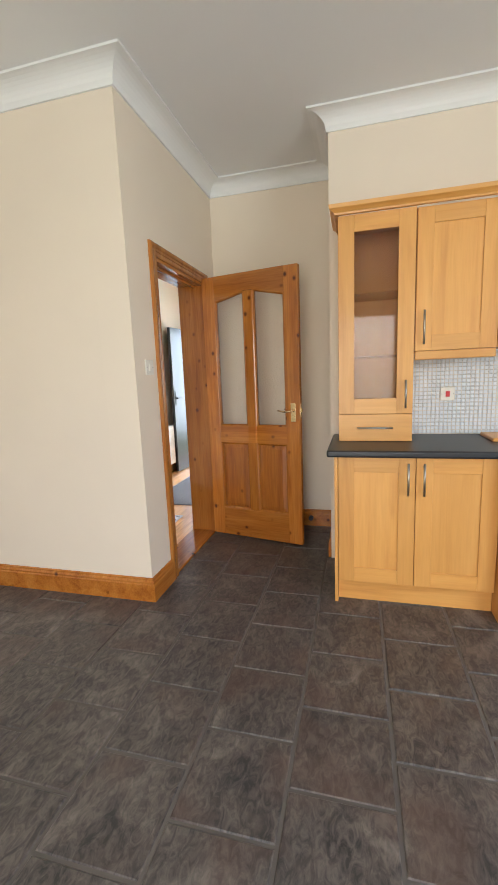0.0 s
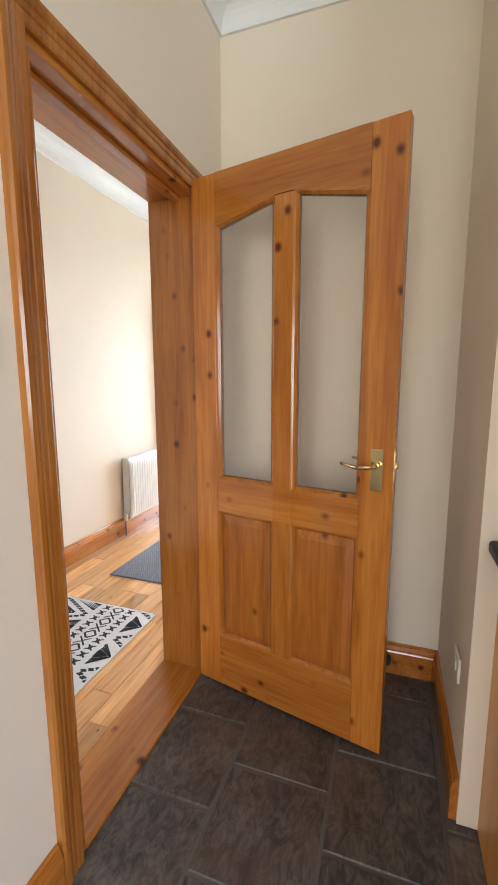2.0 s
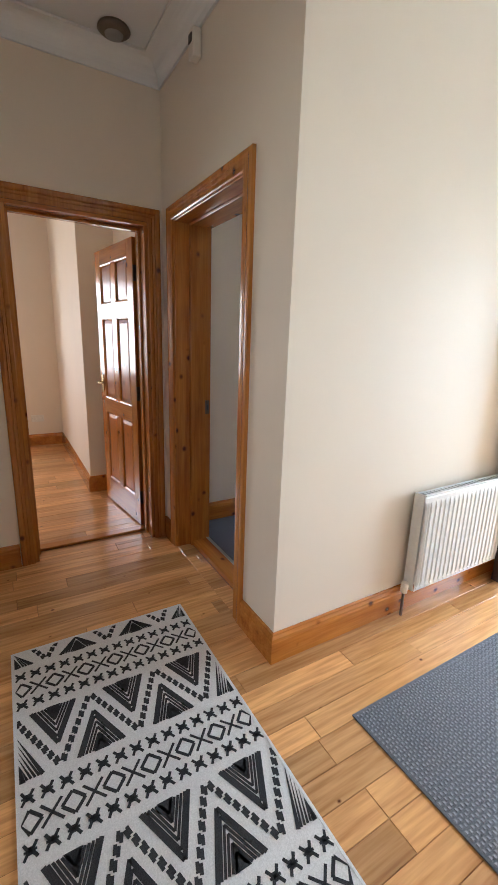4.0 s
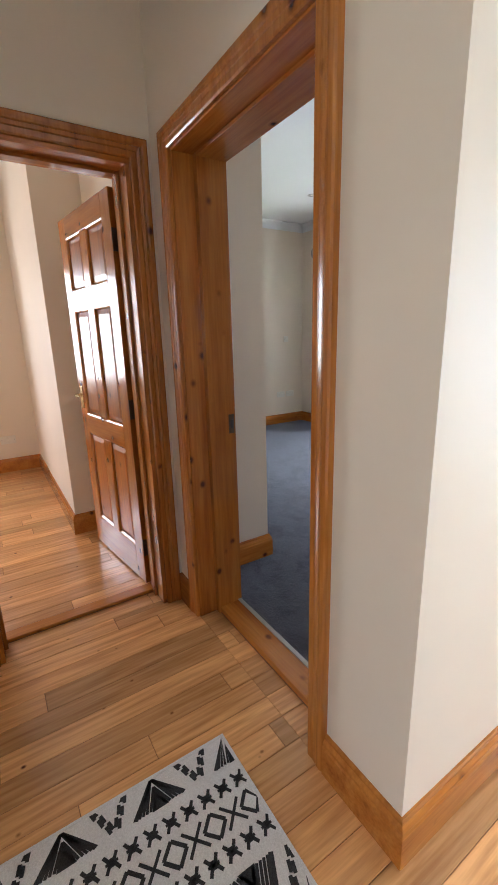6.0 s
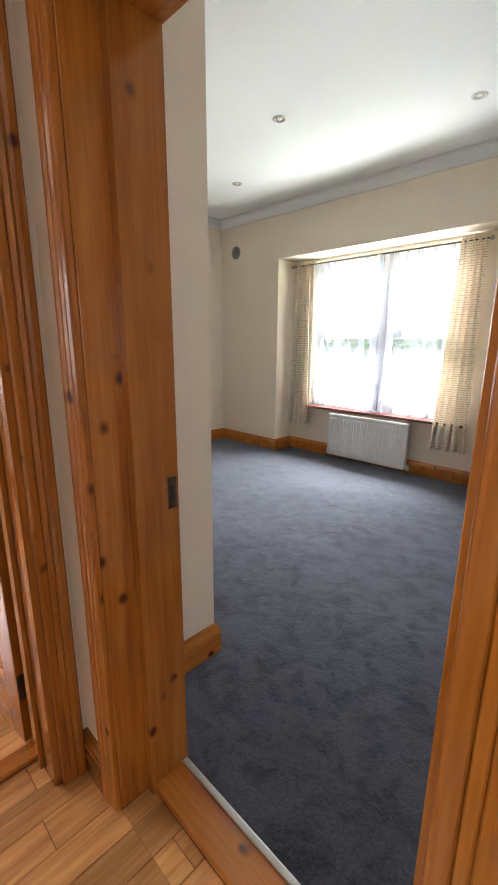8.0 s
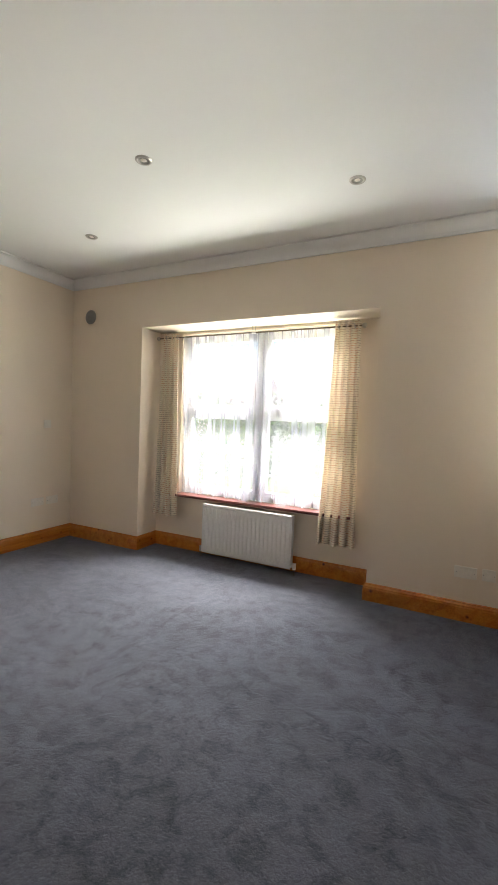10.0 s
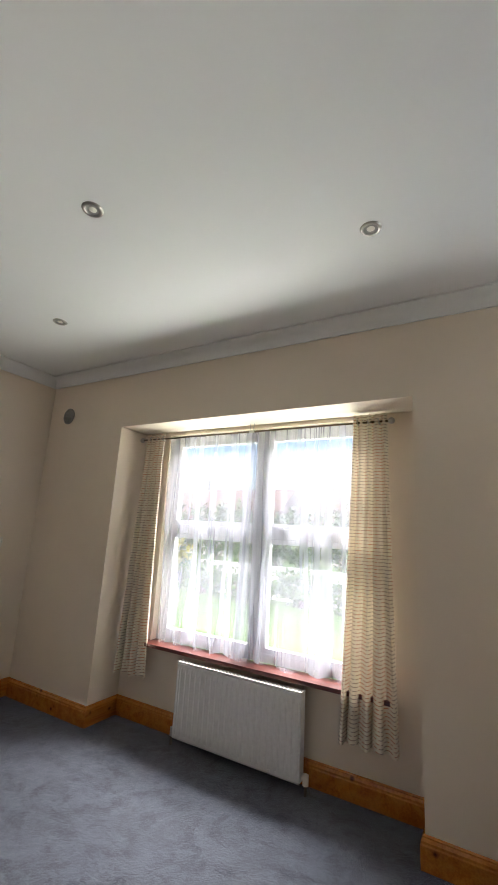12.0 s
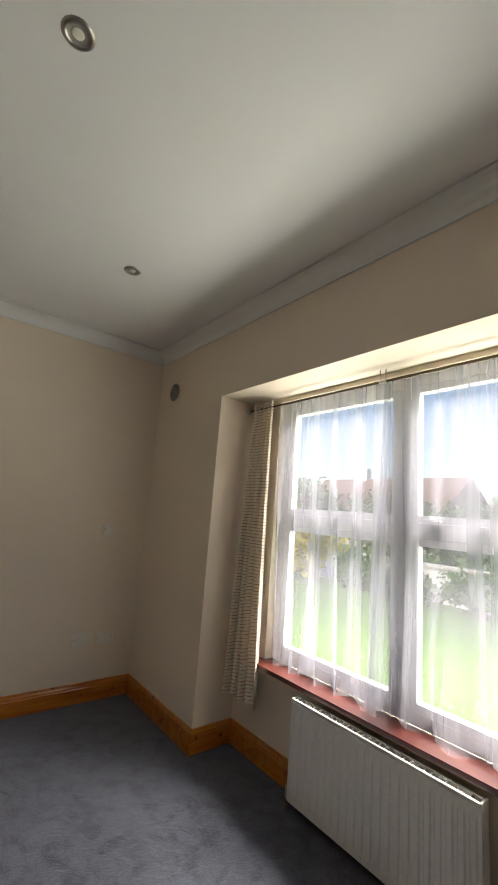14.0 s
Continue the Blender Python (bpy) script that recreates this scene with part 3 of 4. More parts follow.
def glazed_door(x, y, rz):
    d = thing("glazed_door", x, y, 0.014, rz, "open varnished knotty pine door with two obscured glass panes", "door")
    W, H, t, S, Bv = 0.80, 2.085, 0.022, 0.108, 0.003
    ml, mr = 0.362, 0.438
    part("stile", boxes((0, S, -t, t, 0, H), bevel=Bv), pine_z, d)
    part("stile", boxes((W - S, W, -t, t, 0, H), bevel=Bv), pine_z, d)
    part("mullion", boxes((ml, mr, -t, t, 0.236, 1.953), bevel=Bv), pine_z, d)
    part("bottom_rail", boxes((S, W - S, -t, t, 0, 0.235), bevel=Bv), pine_x, d)
    part("lock_rail", boxes((S, ml, -t, t, 0.79, 0.925), (mr, W - S, -t, t, 0.79, 0.925), (ml, mr, -t - 0.0006, t + 0.0006, 0.792, 0.923), bevel=0.0015), pine_x, d)
    top = [(S, H), (S, 1.905), (0.2, 1.915), (0.28, 1.935), (ml, 1.955), (mr, 1.955), (0.52, 1.935), (0.6, 1.915), (W - S, 1.905), (W - S, H)]
    part("top_rail", prism(top, -t, t), pine_x, d)
    for a, b, l_, r_ in ((S, ml, 1.905, 1.955), (mr, W - S, 1.955, 1.905)):
        part("pane", prism([(a, 0.925), (b, 0.925), (b, r_), (a, l_)], -0.003, 0.003), reeded, d, "obscured glass pane").visible_shadow = False
        for s in (-1, 1):
            bead([(a, 0.925), (b, 0.925), (b, r_), (a, l_)], s * (t - 0.001), s, d, pine_z)
        part("panel", raised_panel(a, b, 0.235, 0.79), pine_panel, d)
        for s in (-1, 1):
            bead([(a, 0.235), (b, 0.235), (b, 0.79), (a, 0.79)], s * (t - 0.001), s, d, pine_z)
    lever(d, 0.748, 1.05, -1, -1)
    lever(d, 0.748, 1.05, 1, -1)
    part("latch", boxes((W, W + 0.004, -0.011, 0.011, 1.0, 1.1), (W + 0.004, W + 0.012, -0.006, 0.006, 1.04, 1.06)), brass, d)
    return d


def six_panel_door(x, y, rz):
    d = thing("panelled_door", x, y, 0.012, rz, "open glossy varnished pine six-panel door", "door")
    W, H, t, S = 0.735, 2.02, 0.022, 0.1
    cols = ((S, 0.325), (0.41, W - S))
    rows = ((0.2, 0.78), (0.9, 1.52), (1.63, 1.91))
    part("stile", boxes((0, S, -t, t, 0, H), bevel=0.003), pine_z, d)
    part("stile", boxes((W - S, W, -t, t, 0, H), bevel=0.003), pine_z, d)
    zs = [0.0] + [z for r in rows for z in r] + [H]
    for i in range(0, 8, 2):
        part("rail", boxes((S, W - S, -t, t, zs[i], zs[i + 1]), bevel=0.002), pine_x, d)
    for z0, z1 in rows:
        part("mullion", boxes((0.325, 0.41, -t, t, z0, z1), bevel=0.002), pine_z, d)
        for a, b in cols:
            part("panel", raised_panel(a, b, z0, z1, 0.04), pine_panel, d)
            for s in (-1, 1):
                bead([(a, z0), (b, z0), (b, z1), (a, z1)], s * (t - 0.001), s, d, pine_z)
    lever(d, W - 0.052, 1.02, 1, -1)
    lever(d, W - 0.052, 1.02, -1, -1)
    hinges(d, (0.22, 1.0, 1.8), iron)
    return d


glazed_door(KX + 0.012, 3.395, -12.2)
six_panel_door(-3.50, 3.852, 180 + 7.5)

front = thing("front_door", -1.69, 6.42, 0.012, -95, "open dark painted front door standing against the hall wall", "door")
part("leaf", boxes((0, 0.9, -0.022, 0.022, 0, 2.02), bevel=0.003), dark_door, front)
part("handle", boxes((0.82, 0.86, 0.022, 0.03, 0.95, 1.15), (0.73, 0.86, 0.05, 0.065, 1.04, 1.06), (0.83, 0.845, 0.03, 0.05, 1.035, 1.06), bevel=0.002), dark_plastic, front, "dark lever handle")

# ---- kitchen units ----
def bar_handle(parent, p0, p1, out=(0, -0.03, 0)):
    o = Vector(out)
    a, b = Vector(p0), Vector(p1)
    bm = bmesh.new()
    tube(bm, a + o, b + o, 0.006)
    for k in (0.12, 0.88):
        q = a.lerp(b, k)
        tube(bm, q, q + o, 0.0045)
    return part("handle", bm, steel, parent, "brushed steel bar handle", True)


def shaker_door(parent, x0, x1, z0, z1, y, glass=False, rail=0.085):
    """A framed door whose face lies at y; the frame stands proud of its panel."""
    t = 0.02
    d = part("door", boxes((x0, x0 + rail, y, y + t, z0, z1), bevel=0.0015), beech_z, parent)
    part("stile", boxes((x1 - rail, x1, y, y + t, z0, z1), bevel=0.0015), beech_z, d)
    part("rail", boxes((x0 + rail, x1 - rail, y, y + t, z0, z0 + rail), bevel=0.0015), beech_x, d)
    part("rail", boxes((x0 + rail, x1 - rail, y, y + t, z1 - rail, z1), bevel=0.0015), beech_x, d)
    if glass:
        part("pane", boxes((x0 + rail, x1 - rail, y + 0.008, y + 0.012, z0 + rail, z1 - rail)), cab_glass, d, "glass pane tinted to dim the inside").visible_shadow = False
    else:
        part("panel", boxes((x0 + rail, x1 - rail, y + 0.008, y + 0.018, z0 + rail, z1 - rail)), beech_z, d)
    return d


WALL_Y = 3.05
base = thing("base_unit", 0.622, 2.465, 0, 0, "light beech base unit with two framed doors", "kitchen cabinet")
B = 0.838
part("end_panel", boxes((0, 0.018, -0.002, 0.585, 0, 0.874), bevel=0.001), beech_z, base)
part("body", boxes((0.019, B, 0.022, 0.58, 0.13, 0.873)), beech_z, base)
part("plinth", boxes((0.019, B, 0.05, 0.066, 0.0, 0.129)), beech_x, base)
dl = shaker_door(base, 0.022, 0.426, 0.135, 0.868, 0)
dr = shaker_door(base, 0.43, 0.834, 0.135, 0.868, 0)
bar_handle(dl, (0.388, 0, 0.665), (0.388, 0, 0.84))
bar_handle(dr, (0.468, 0, 0.665), (0.468, 0, 0.84))

oven = thing("oven_unit", 1.462, 2.40, 0, 0, "beech oven housing unit with a white oven front", "oven unit")
part("end_panel", boxes((0, 0.02, 0, 0.64, 0, 0.874), bevel=0.001), beech_z, oven)
part("body", boxes((0.021, 0.62, 0.08, 0.64, 0, 0.874)), beech_z, oven)
part("drawer_front", boxes((0.022, 0.62, 0.058, 0.079, 0.15, 0.26), bevel=0.0015), beech_x, oven)
part("plinth", boxes((0.022, 0.62, 0.062, 0.0795, 0.0, 0.148)), beech_x, oven)
od = part("oven_door", boxes((0.024, 0.62, 0.05, 0.079, 0.27, 0.72), bevel=0.003), radiator_white, oven, "white enamel oven door")
part("oven_glass", boxes((0.1, 0.54, 0.046, 0.0495, 0.36, 0.6), bevel=0.001), dark_plastic, od)
part("control_panel", boxes((0.024, 0.62, 0.05, 0.079, 0.725, 0.87), bevel=0.003), radiator_white, oven)
bar_handle(od, (0.1, 0.05, 0.66), (0.54, 0.05, 0.66))

wt = tagged(link("worktop", boxes((0.584, 3.28, 2.40, 3.047, 0.876, 0.914), bevel=0.012, seg=4), worktop_mat), "black laminate worktop with a rounded edge", "worktop")
board_ = thing("chopping_board", 1.78, 2.83, 0.9145, 0, "wooden chopping board lying on the worktop", "chopping board")
part("slab", boxes((-0.3, 0.3, -0.12, 0.14, 0, 0.02), bevel=0.005), beech_x, board_)

tall = thing("dresser_unit", 0.636, 2.715, 0.9145, 0, "beech dresser unit with a glass door and drawer on the worktop", "kitchen cabinet")
TH = 1.285
part("side_panel", boxes((0, 0.018, 0.021, 0.332, 0, TH)), beech_z, tall)
part("side_panel", boxes((0.402, 0.42, 0.021, 0.332, 0, TH)), beech_z, tall)
part("back_panel", boxes((0.0185, 0.4015, 0.322, 0.332, 0, TH)), beech_z, tall)
part("top_panel", boxes((0.0185, 0.4015, 0.022, 0.321, TH - 0.018, TH)), beech_x, tall)
part("bottom_panel", boxes((0.0185, 0.4015, 0.022, 0.321, 0.15, 0.168)), beech_x, tall)
for z in (0.5, 0.86):
    part("shelf", boxes((0.019, 0.401, 0.05, 0.32, z, z + 0.006)), cab_glass, tall, "glass shelf")
tdo = shaker_door(tall, 0.001, 0.419, 0.167, TH - 0.002, 0, True, 0.09)
bar_handle(tdo, (0.378, 0, 0.2), (0.378, 0, 0.36))
dwr = part("drawer", boxes((0.001, 0.419, 0, 0.02, 0.002, 0.163), bevel=0.0015), beech_x, tall)
bar_handle(dwr, (0.11, 0, 0.085), (0.31, 0, 0.085))

wc = thing("wall_cabinet", 1.06, 2.735, 1.385, 0, "beech wall cabinet with framed doors above the worktop", "kitchen cabinet")
part("body", boxes((0.002, 0.9, 0.021, 0.312, 0.05, 0.815)), beech_z, wc)
w1 = shaker_door(wc, 0.004, 0.42, 0.05, 0.812, 0)
bar_handle(w1, (0.046, 0, 0.085), (0.046, 0, 0.27))
w2 = shaker_door(wc, 0.424, 0.84, 0.05, 0.812, 0)
bar_handle(w2, (0.466, 0, 0.085), (0.466, 0, 0.27))
part("light_pelmet", boxes((0.004, 0.42, 0.004, 0.022, 0.0, 0.048), bevel=0.004), beech_x, wc)
corn_profile = [(0, 0), (0.018, 0), (0.02, 0.01), (0.032, 0.022), (0.045, 0.03), (0.048, 0.05), (0, 0.05)]
cor = tagged(link("cornice", sweep(corn_profile, [(2.2, 2.714, 2.2005), (0.636, 2.714, 2.2005), (0.636, 3.047, 2.2005)], (0, 0, 1)), beech_x),
             "beech cornice moulding along the tops of the wall units", "cornice")

# mosaic splashback: small proud tiles joined in one mesh
def mosaic():
    verts, faces = [], []
    s, g = 0.0225, 0.0025
    for i in range(22):
        for k in range(21):
            x, z = 1.058 + i * (s + g), 0.916 + k * (s + g)
            if z > 1.43:
                continue
            b0 = len(verts)
            e = 0.002
            y0, y1 = 3.0475, 3.043
            verts += [(x, y0, z), (x + s, y0, z), (x + s, y0, z + s), (x, y0, z + s), (x + e, y1, z + e), (x + s - e, y1, z + e), (x + s - e, y1, z + s - e), (x + e, y1, z + s - e)]
            faces += [(b0 + 4, b0 + 5, b0 + 6, b0 + 7)] + [(b0 + a, b0 + (a + 1) % 4, b0 + 4 + (a + 1) % 4, b0 + 4 + a) for a in range(4)]
    me = bpy.data.meshes.new("splashback")
    me.from_pydata(verts, [], faces)
    me.materials.append(mosaic_mat)
    return tagged(new("splashback_tile", me), "white mosaic tile splashback above the worktop", "splashback", kind="stuff")


mosaic()


def plate(name, m, w, h, label, category, rockers=1, red=False):
    root = tagged(new(name), label, category)
    root.matrix_world = m
    part("plate", boxes((-w / 2, w / 2, -0.009, 0, -h / 2, h / 2), bevel=0.003), plastic, root)
    for i in range(rockers):
        cx = (i - (rockers - 1) / 2) * 0.05
        part("rocker", boxes((cx - 0.012, cx + 0.012, -0.013, -0.0085, -0.018, 0.018), bevel=0.002), red_plastic if red else plastic, root)
    for sx in (-1, 1):
        part("screw", tubes(((sx * w * 0.4, -0.0085, 0), (sx * w * 0.4, -0.0102, 0), 0.003)), grey_plastic, root)
    return root


def facing(x, y, z, rz):
    return pose(x, y, z, 0, 0, rz)


plate("cooker_switch", facing(1.30, 3.042, 1.17, 0), 0.085, 0.085, "white cooker switch plate with a red rocker", "switch", 1, True)
plate("light_switch", facing(KX + 0.001, 2.423, 1.405, 90), 0.088, 0.088, "white plastic light switch on the kitchen wall", "switch", 1)
plate("wall_switch", facing(WEST + 0.001, 7.228, 1.30, 90), 0.086, 0.086, "white light switch on the bedroom wall", "switch", 1)
plate("double_socket", facing(WEST + 0.001, 7.12, 0.46, 90), 0.147, 0.086, "white double socket low on the bedroom wall", "socket", 2)
plate("double_socket", facing(WEST + 0.001, 7.30, 0.46, 90), 0.147, 0.086, "white double socket low on the bedroom wall", "socket", 2)
plate("double_socket", facing(-2.51, WIN_Y - 0.001, 0.365, 0), 0.147, 0.086, "white double socket low on the bedroom wall", "socket", 2)
plate("aerial_socket", facing(-2.36, WIN_Y - 0.001, 0.37, 0), 0.086, 0.086, "white aerial socket beside a double socket", "socket", 1)
plate("double_socket", facing(-6.449, 3.35, 0.35, 90), 0.147, 0.086, "white double socket low on the study wall", "socket", 2)

plate("single_socket", facing(0.564, 3.2, 0.43, -90), 0.086, 0.086, "white single socket beside the open kitchen door", "socket", 1)
knob = thing("door_stop", 0.35, 3.677, 0.075, 0, "small black rubber door stop on the skirting", "door stop")
part("buffer", tubes(((0, 0, 0), (0, -0.03, 0), 0.02), seg=16), dark_plastic, knob)

# ---- hall things ----
def radiator(name, m, w, z0, z1, ribs, label, valve_side=1):
    """Panel radiator in its own frame: x along, front towards -y, wall at y 0.09."""
    root = tagged(new(name), label, "radiator")
    root.matrix_world = m
    h = z1 - z0
    bm = bmesh.new()
    prof, step = [], w / ribs
    xs = [(0.0, 0.0), (0.018, 0.0)]
    for i in range(ribs):
        c = (i + 0.5) * step
        xs += [(c - step * 0.36, 0.0), (c - step * 0.22, -0.006), (c + step * 0.22, -0.006), (c + step * 0.36, 0.0)]
    xs += [(w - 0.0, 0.0)]
    xs = sorted({round(x, 4): y for x, y in xs}.items())
    zs = [(z0, 0.012, 0), (z0 + 0.012, 0.0, 0), (z0 + 0.03, 0.0, 0), (z0 + 0.06, 0.0, 1), (z1 - 0.06, 0.0, 1), (z1 - 0.03, 0.0, 0), (z1 - 0.012, 0.0, 0), (z1, 0.012, 0)]
    grid = [[bm.verts.new((x, dy + (y if rib else 0), z)) for x, y in xs] for z, dy, rib in zs]
    for a, b in zip(grid, grid[1:]):
        for i in range(len(xs) - 1):
            bm.faces.new((a[i], a[i + 1], b[i + 1], b[i]))
    part("front_panel", bm, radiator_white, root)
    part("back_panel", boxes((0.01, w - 0.01, 0.055, 0.065, z0, z1), bevel=0.003), radiator_white, root)
    part("end_cap", boxes((-0.004, 0.004, 0.006, 0.066, z0 + 0.01, z1 + 0.004), bevel=0.002), radiator_white, root)
    part("end_cap", boxes((w - 0.004, w + 0.004, 0.006, 0.066, z0 + 0.01, z1 + 0.004), bevel=0.002), radiator_white, root)
    part("top_lip", boxes((0.0, w, -0.002, 0.012, z1 - 0.002, z1 + 0.006), bevel=0.002), radiator_white, root)
    for i in range(int((w - 0.03) / 0.03)):
        part("grille_bar", boxes((0.01 + i * 0.03, 0.018 + i * 0.03, 0.013, 0.054, z1 - 0.012, z1 - 0.002)), radiator_white, root)
    for i in range(ribs):
        part("weld_dot", boxes(((i + 0.5) * step - 0.007, (i + 0.5) * step + 0.007, -0.003, 0.002, z0 + 0.02, z0 + 0.034), bevel=0.002), radiator_white, root)
    vx = w + 0.03 if valve_side > 0 else -0.03
    for px, main in ((w + 0.03, valve_side > 0), (-0.03, valve_side < 0)):
        part("pipe", tubes(((px, 0.035, 0.002), (px, 0.035, z0 + 0.03), 0.008)), copper, root)
        part("valve", tubes(((px, 0.035, z0 + 0.0), (px, 0.035, z0 + 0.055), 0.013 if not main else 0.018), ((px - (0.03 if px > 0 else -0.03), 0.035, z0 + 0.03), (px, 0.035, z0 + 0.03), 0.01)), plastic if main else steel, root)
    for bx in (w * 0.2, w * 0.8 - 0.03):
        part("wall_bracket", boxes((bx, bx + 0.03, 0.066, 0.09, z0 + 0.1, z1 - 0.05)), radiator_white, root)
    return root


# hall radiator: front faces +x, so its x axis runs along +y
radiator("hall_radiator", Matrix(((0, -1, 0, WX + 0.09), (1, 0, 0, 4.78), (0, 0, 1, 0), (0, 0, 0, 1))), 0.9, 0.14, 0.68, 24, "white ribbed panel radiator on the hall wall", -1)
radiator("bedroom_radiator", Matrix.Translation((-4.885, RY - 0.16, 0)), 0.96, 0.06, 0.555, 22, "white panel radiator under the bedroom window", 1)

# door mat with raised ribs
mat_dark = weave("mat_backing", (0.09, 0.1, 0.12), (0.17, 0.18, 0.2), 200)
mat_ob = thing("doormat", -1.177, 4.68, 0.0005, 0, "grey ribbed rectangular doormat on the wooden floor", "doormat")
part("backing", boxes((-0.315, 0.315, -0.6, 0.6, 0, 0.006), bevel=0.002), mat_dark, mat_ob)


def nubs():
    verts, faces = [], []
    for i in range(34):
        for k in range(80):
            x, y = -0.303 + i * 0.0178 + (0.0045 if k % 2 else 0), -0.59 + k * 0.0148
            q = len(verts)
            verts += [(x, y, 0.006), (x + 0.012, y, 0.006), (x + 0.012, y + 0.0105, 0.006), (x, y + 0.0105, 0.006),
                      (x + 0.002, y + 0.002, 0.0098), (x + 0.010, y + 0.002, 0.0098), (x + 0.010, y + 0.0085, 0.0098), (x + 0.002, y + 0.0085, 0.0098)]
            faces += [(q + 4, q + 5, q + 6, q + 7)] + [(q + a, q + (a + 1) % 4, q + 4 + (a + 1) % 4, q + 4 + a) for a in range(4)]
    me = bpy.data.meshes.new("tuft_field")
    me.from_pydata(verts, [], faces)
    me.materials.append(mat_grey)
    ob = new("tuft_field", me)
    ob.parent = mat_ob
    return tagged(ob, kind="stuff")


nubs()

# ---- runner rug: ivory pile with black woven motifs ----
RUG = thing("runner_rug", -2.447, 2.95, 0.0005, 0, "ivory rug with a black geometric woven pattern", "rug")
RL, RWID = 1.535, 0.79
part("rug_body", boxes((0, RL, 0, RWID, 0, 0.006), bevel=0.002), rug_white, RUG)
part("edging", boxes((-0.004, RL + 0.004, -0.004, 0.005, 0.001, 0.0072), (-0.004, RL + 0.004, RWID - 0.005, RWID + 0.004, 0.001, 0.0072),
                     (-0.004, 0.005, 0.0055, RWID - 0.0055, 0.001, 0.0072), (RL - 0.005, RL + 0.004, 0.0055, RWID - 0.0055, 0.001, 0.0072)), rug_white, RUG)


def rug_pattern():
    polys = []

    def quad(*pts):
        polys.append(pts)

    def stroke(a, b, w):
        a, b = Vector(a), Vector(b)
        d = (b - a).normalized()
        o = Vector((-d.y, d.x)) * w / 2
        quad(a + o, a - o, b - o, b + o)

    def star(cx, cy, r):
        for sx, sy in ((1, 1), (1, -1), (-1, 1), (-1, -1)):
            stroke((cx + sx * r * 0.12, cy + sy * r * 0.25), (cx + sx * r, cy + sy * r * 0.8), r * 0.42)
        stroke((cx, cy - r * 0.75), (cx, cy + r * 0.75), r * 0.34)
        stroke((cx - r * 0.5, cy), (cx + r * 0.5, cy), r * 0.5)

    P = 0.535
    for c in range(-1, 4):
        x0 = 0.235 + c * P
        # row of diamonds and crosses
        k = 0
        step = RWID / 13
        for i in range(13):
            cy = (i + 0.5) * step
            if i % 2 == 0:
                r = 0.034
                for a, b in (((r, 0), (0, r)), ((0, r), (-r, 0)), ((-r, 0), (0, -r)), ((0, -r), (r, 0))):
                    stroke((x0 + a[0] * 1.05, cy + a[1]), (x0 + b[0] * 1.05, cy + b[1]), 0.011)
            else:
                stroke((x0 - 0.034, cy - 0.03), (x0 + 0.034, cy + 0.03), 0.009)
                stroke((x0 - 0.034, cy + 0.03), (x0 + 0.034, cy - 0.03), 0.009)
        # rows of small stars on both sides, with a thin line beyond
        for s in (-1, 1):
            for i in range(14):
                star(x0 + s * 0.078, (i + 0.5) * RWID / 14, 0.0225)
        # zigzag band: nested triangles and dashes
        zx = x0 + P / 2
        hb = 0.135
        tw = RWID / 3
        for i in range(-1, 4):
            for s, off in ((1, 0.0), (-1, 0.5)):
                cy = (i + 0.5 + off) * tw
                # triangle standing on the band's edge, its tip towards the other
                bx, tip = zx - s * hb, zx + s * hb * 0.28
                for lv in range(6):
                    f = 1 - lv * 0.15
                    hw = tw * 0.29 * f
                    tx = bx + (tip - bx) * f
                    bb = bx + s * 0.004
                    stroke((bb, cy - hw), (tx, cy), 0.014 if lv == 0 else 0.0085)
                    stroke((tx, cy), (bb, cy + hw), 0.014 if lv == 0 else 0.0085)
                quad(Vector((bx, cy - tw * 0.1)), Vector((bx + s * 0.07, cy)), Vector((bx, cy + tw * 0.1)))
                # dashes along its slopes
                for q in range(8):
                    f = (q + 0.5) / 8
                    for e in (-1, 1):
                        px = bx + s * 0.012 + (tip + s * 0.065 - bx) * f
                        py = cy + e * tw * 0.47 * (1 - f)
                        stroke((px - 0.013, py - e * s * -0.004), (px + 0.013, py - e * s * 0.004), 0.0105)
    bm = bmesh.new()
    m = 0.008
    for pts in polys:
        cx = [min(max(p[0], m), RL - m) for p in pts]
        cy = [min(max(p[1], m), RWID - m) for p in pts]
        if max(cx) - min(cx) < 0.002 or max(cy) - min(cy) < 0.002:
            continue
        bm.faces.new([bm.verts.new((x, y, 0.0072)) for x, y in zip(cx, cy)])
    return bm


part("woven_pattern", rug_pattern(), rug_black, RUG, "black woven motifs")

# hall motion sensor and round ceiling lamp
sens = thing("alarm_sensor", -2.71, HY, 2.715, 0, "small white alarm sensor high on the hall wall", "alarm sensor")
part("body", boxes((-0.03, 0.03, -0.045, -0.001, -0.058, 0.058), bevel=0.007), plastic, sens)
part("lens", boxes((-0.018, 0.018, -0.049, -0.0452, 0.0, 0.036), bevel=0.001), dark_plastic, sens)
lampb = thing("ceiling_lamp", -3.09, 3.67, HALL_CEIL, 0, "small round bronze ceiling lamp in the hall", "ceiling lamp")
part("rose", lathe([(0.0, 0), (0.075, 0), (0.08, -0.012), (0.065, -0.024), (0.045, -0.03), (0.0, -0.03)]), copper, lampb, smooth=True)
part("shade", lathe([(0.045, -0.03), (0.042, -0.036), (0.028, -0.042), (0.0, -0.043)]), grey_plastic, lampb, smooth=True)
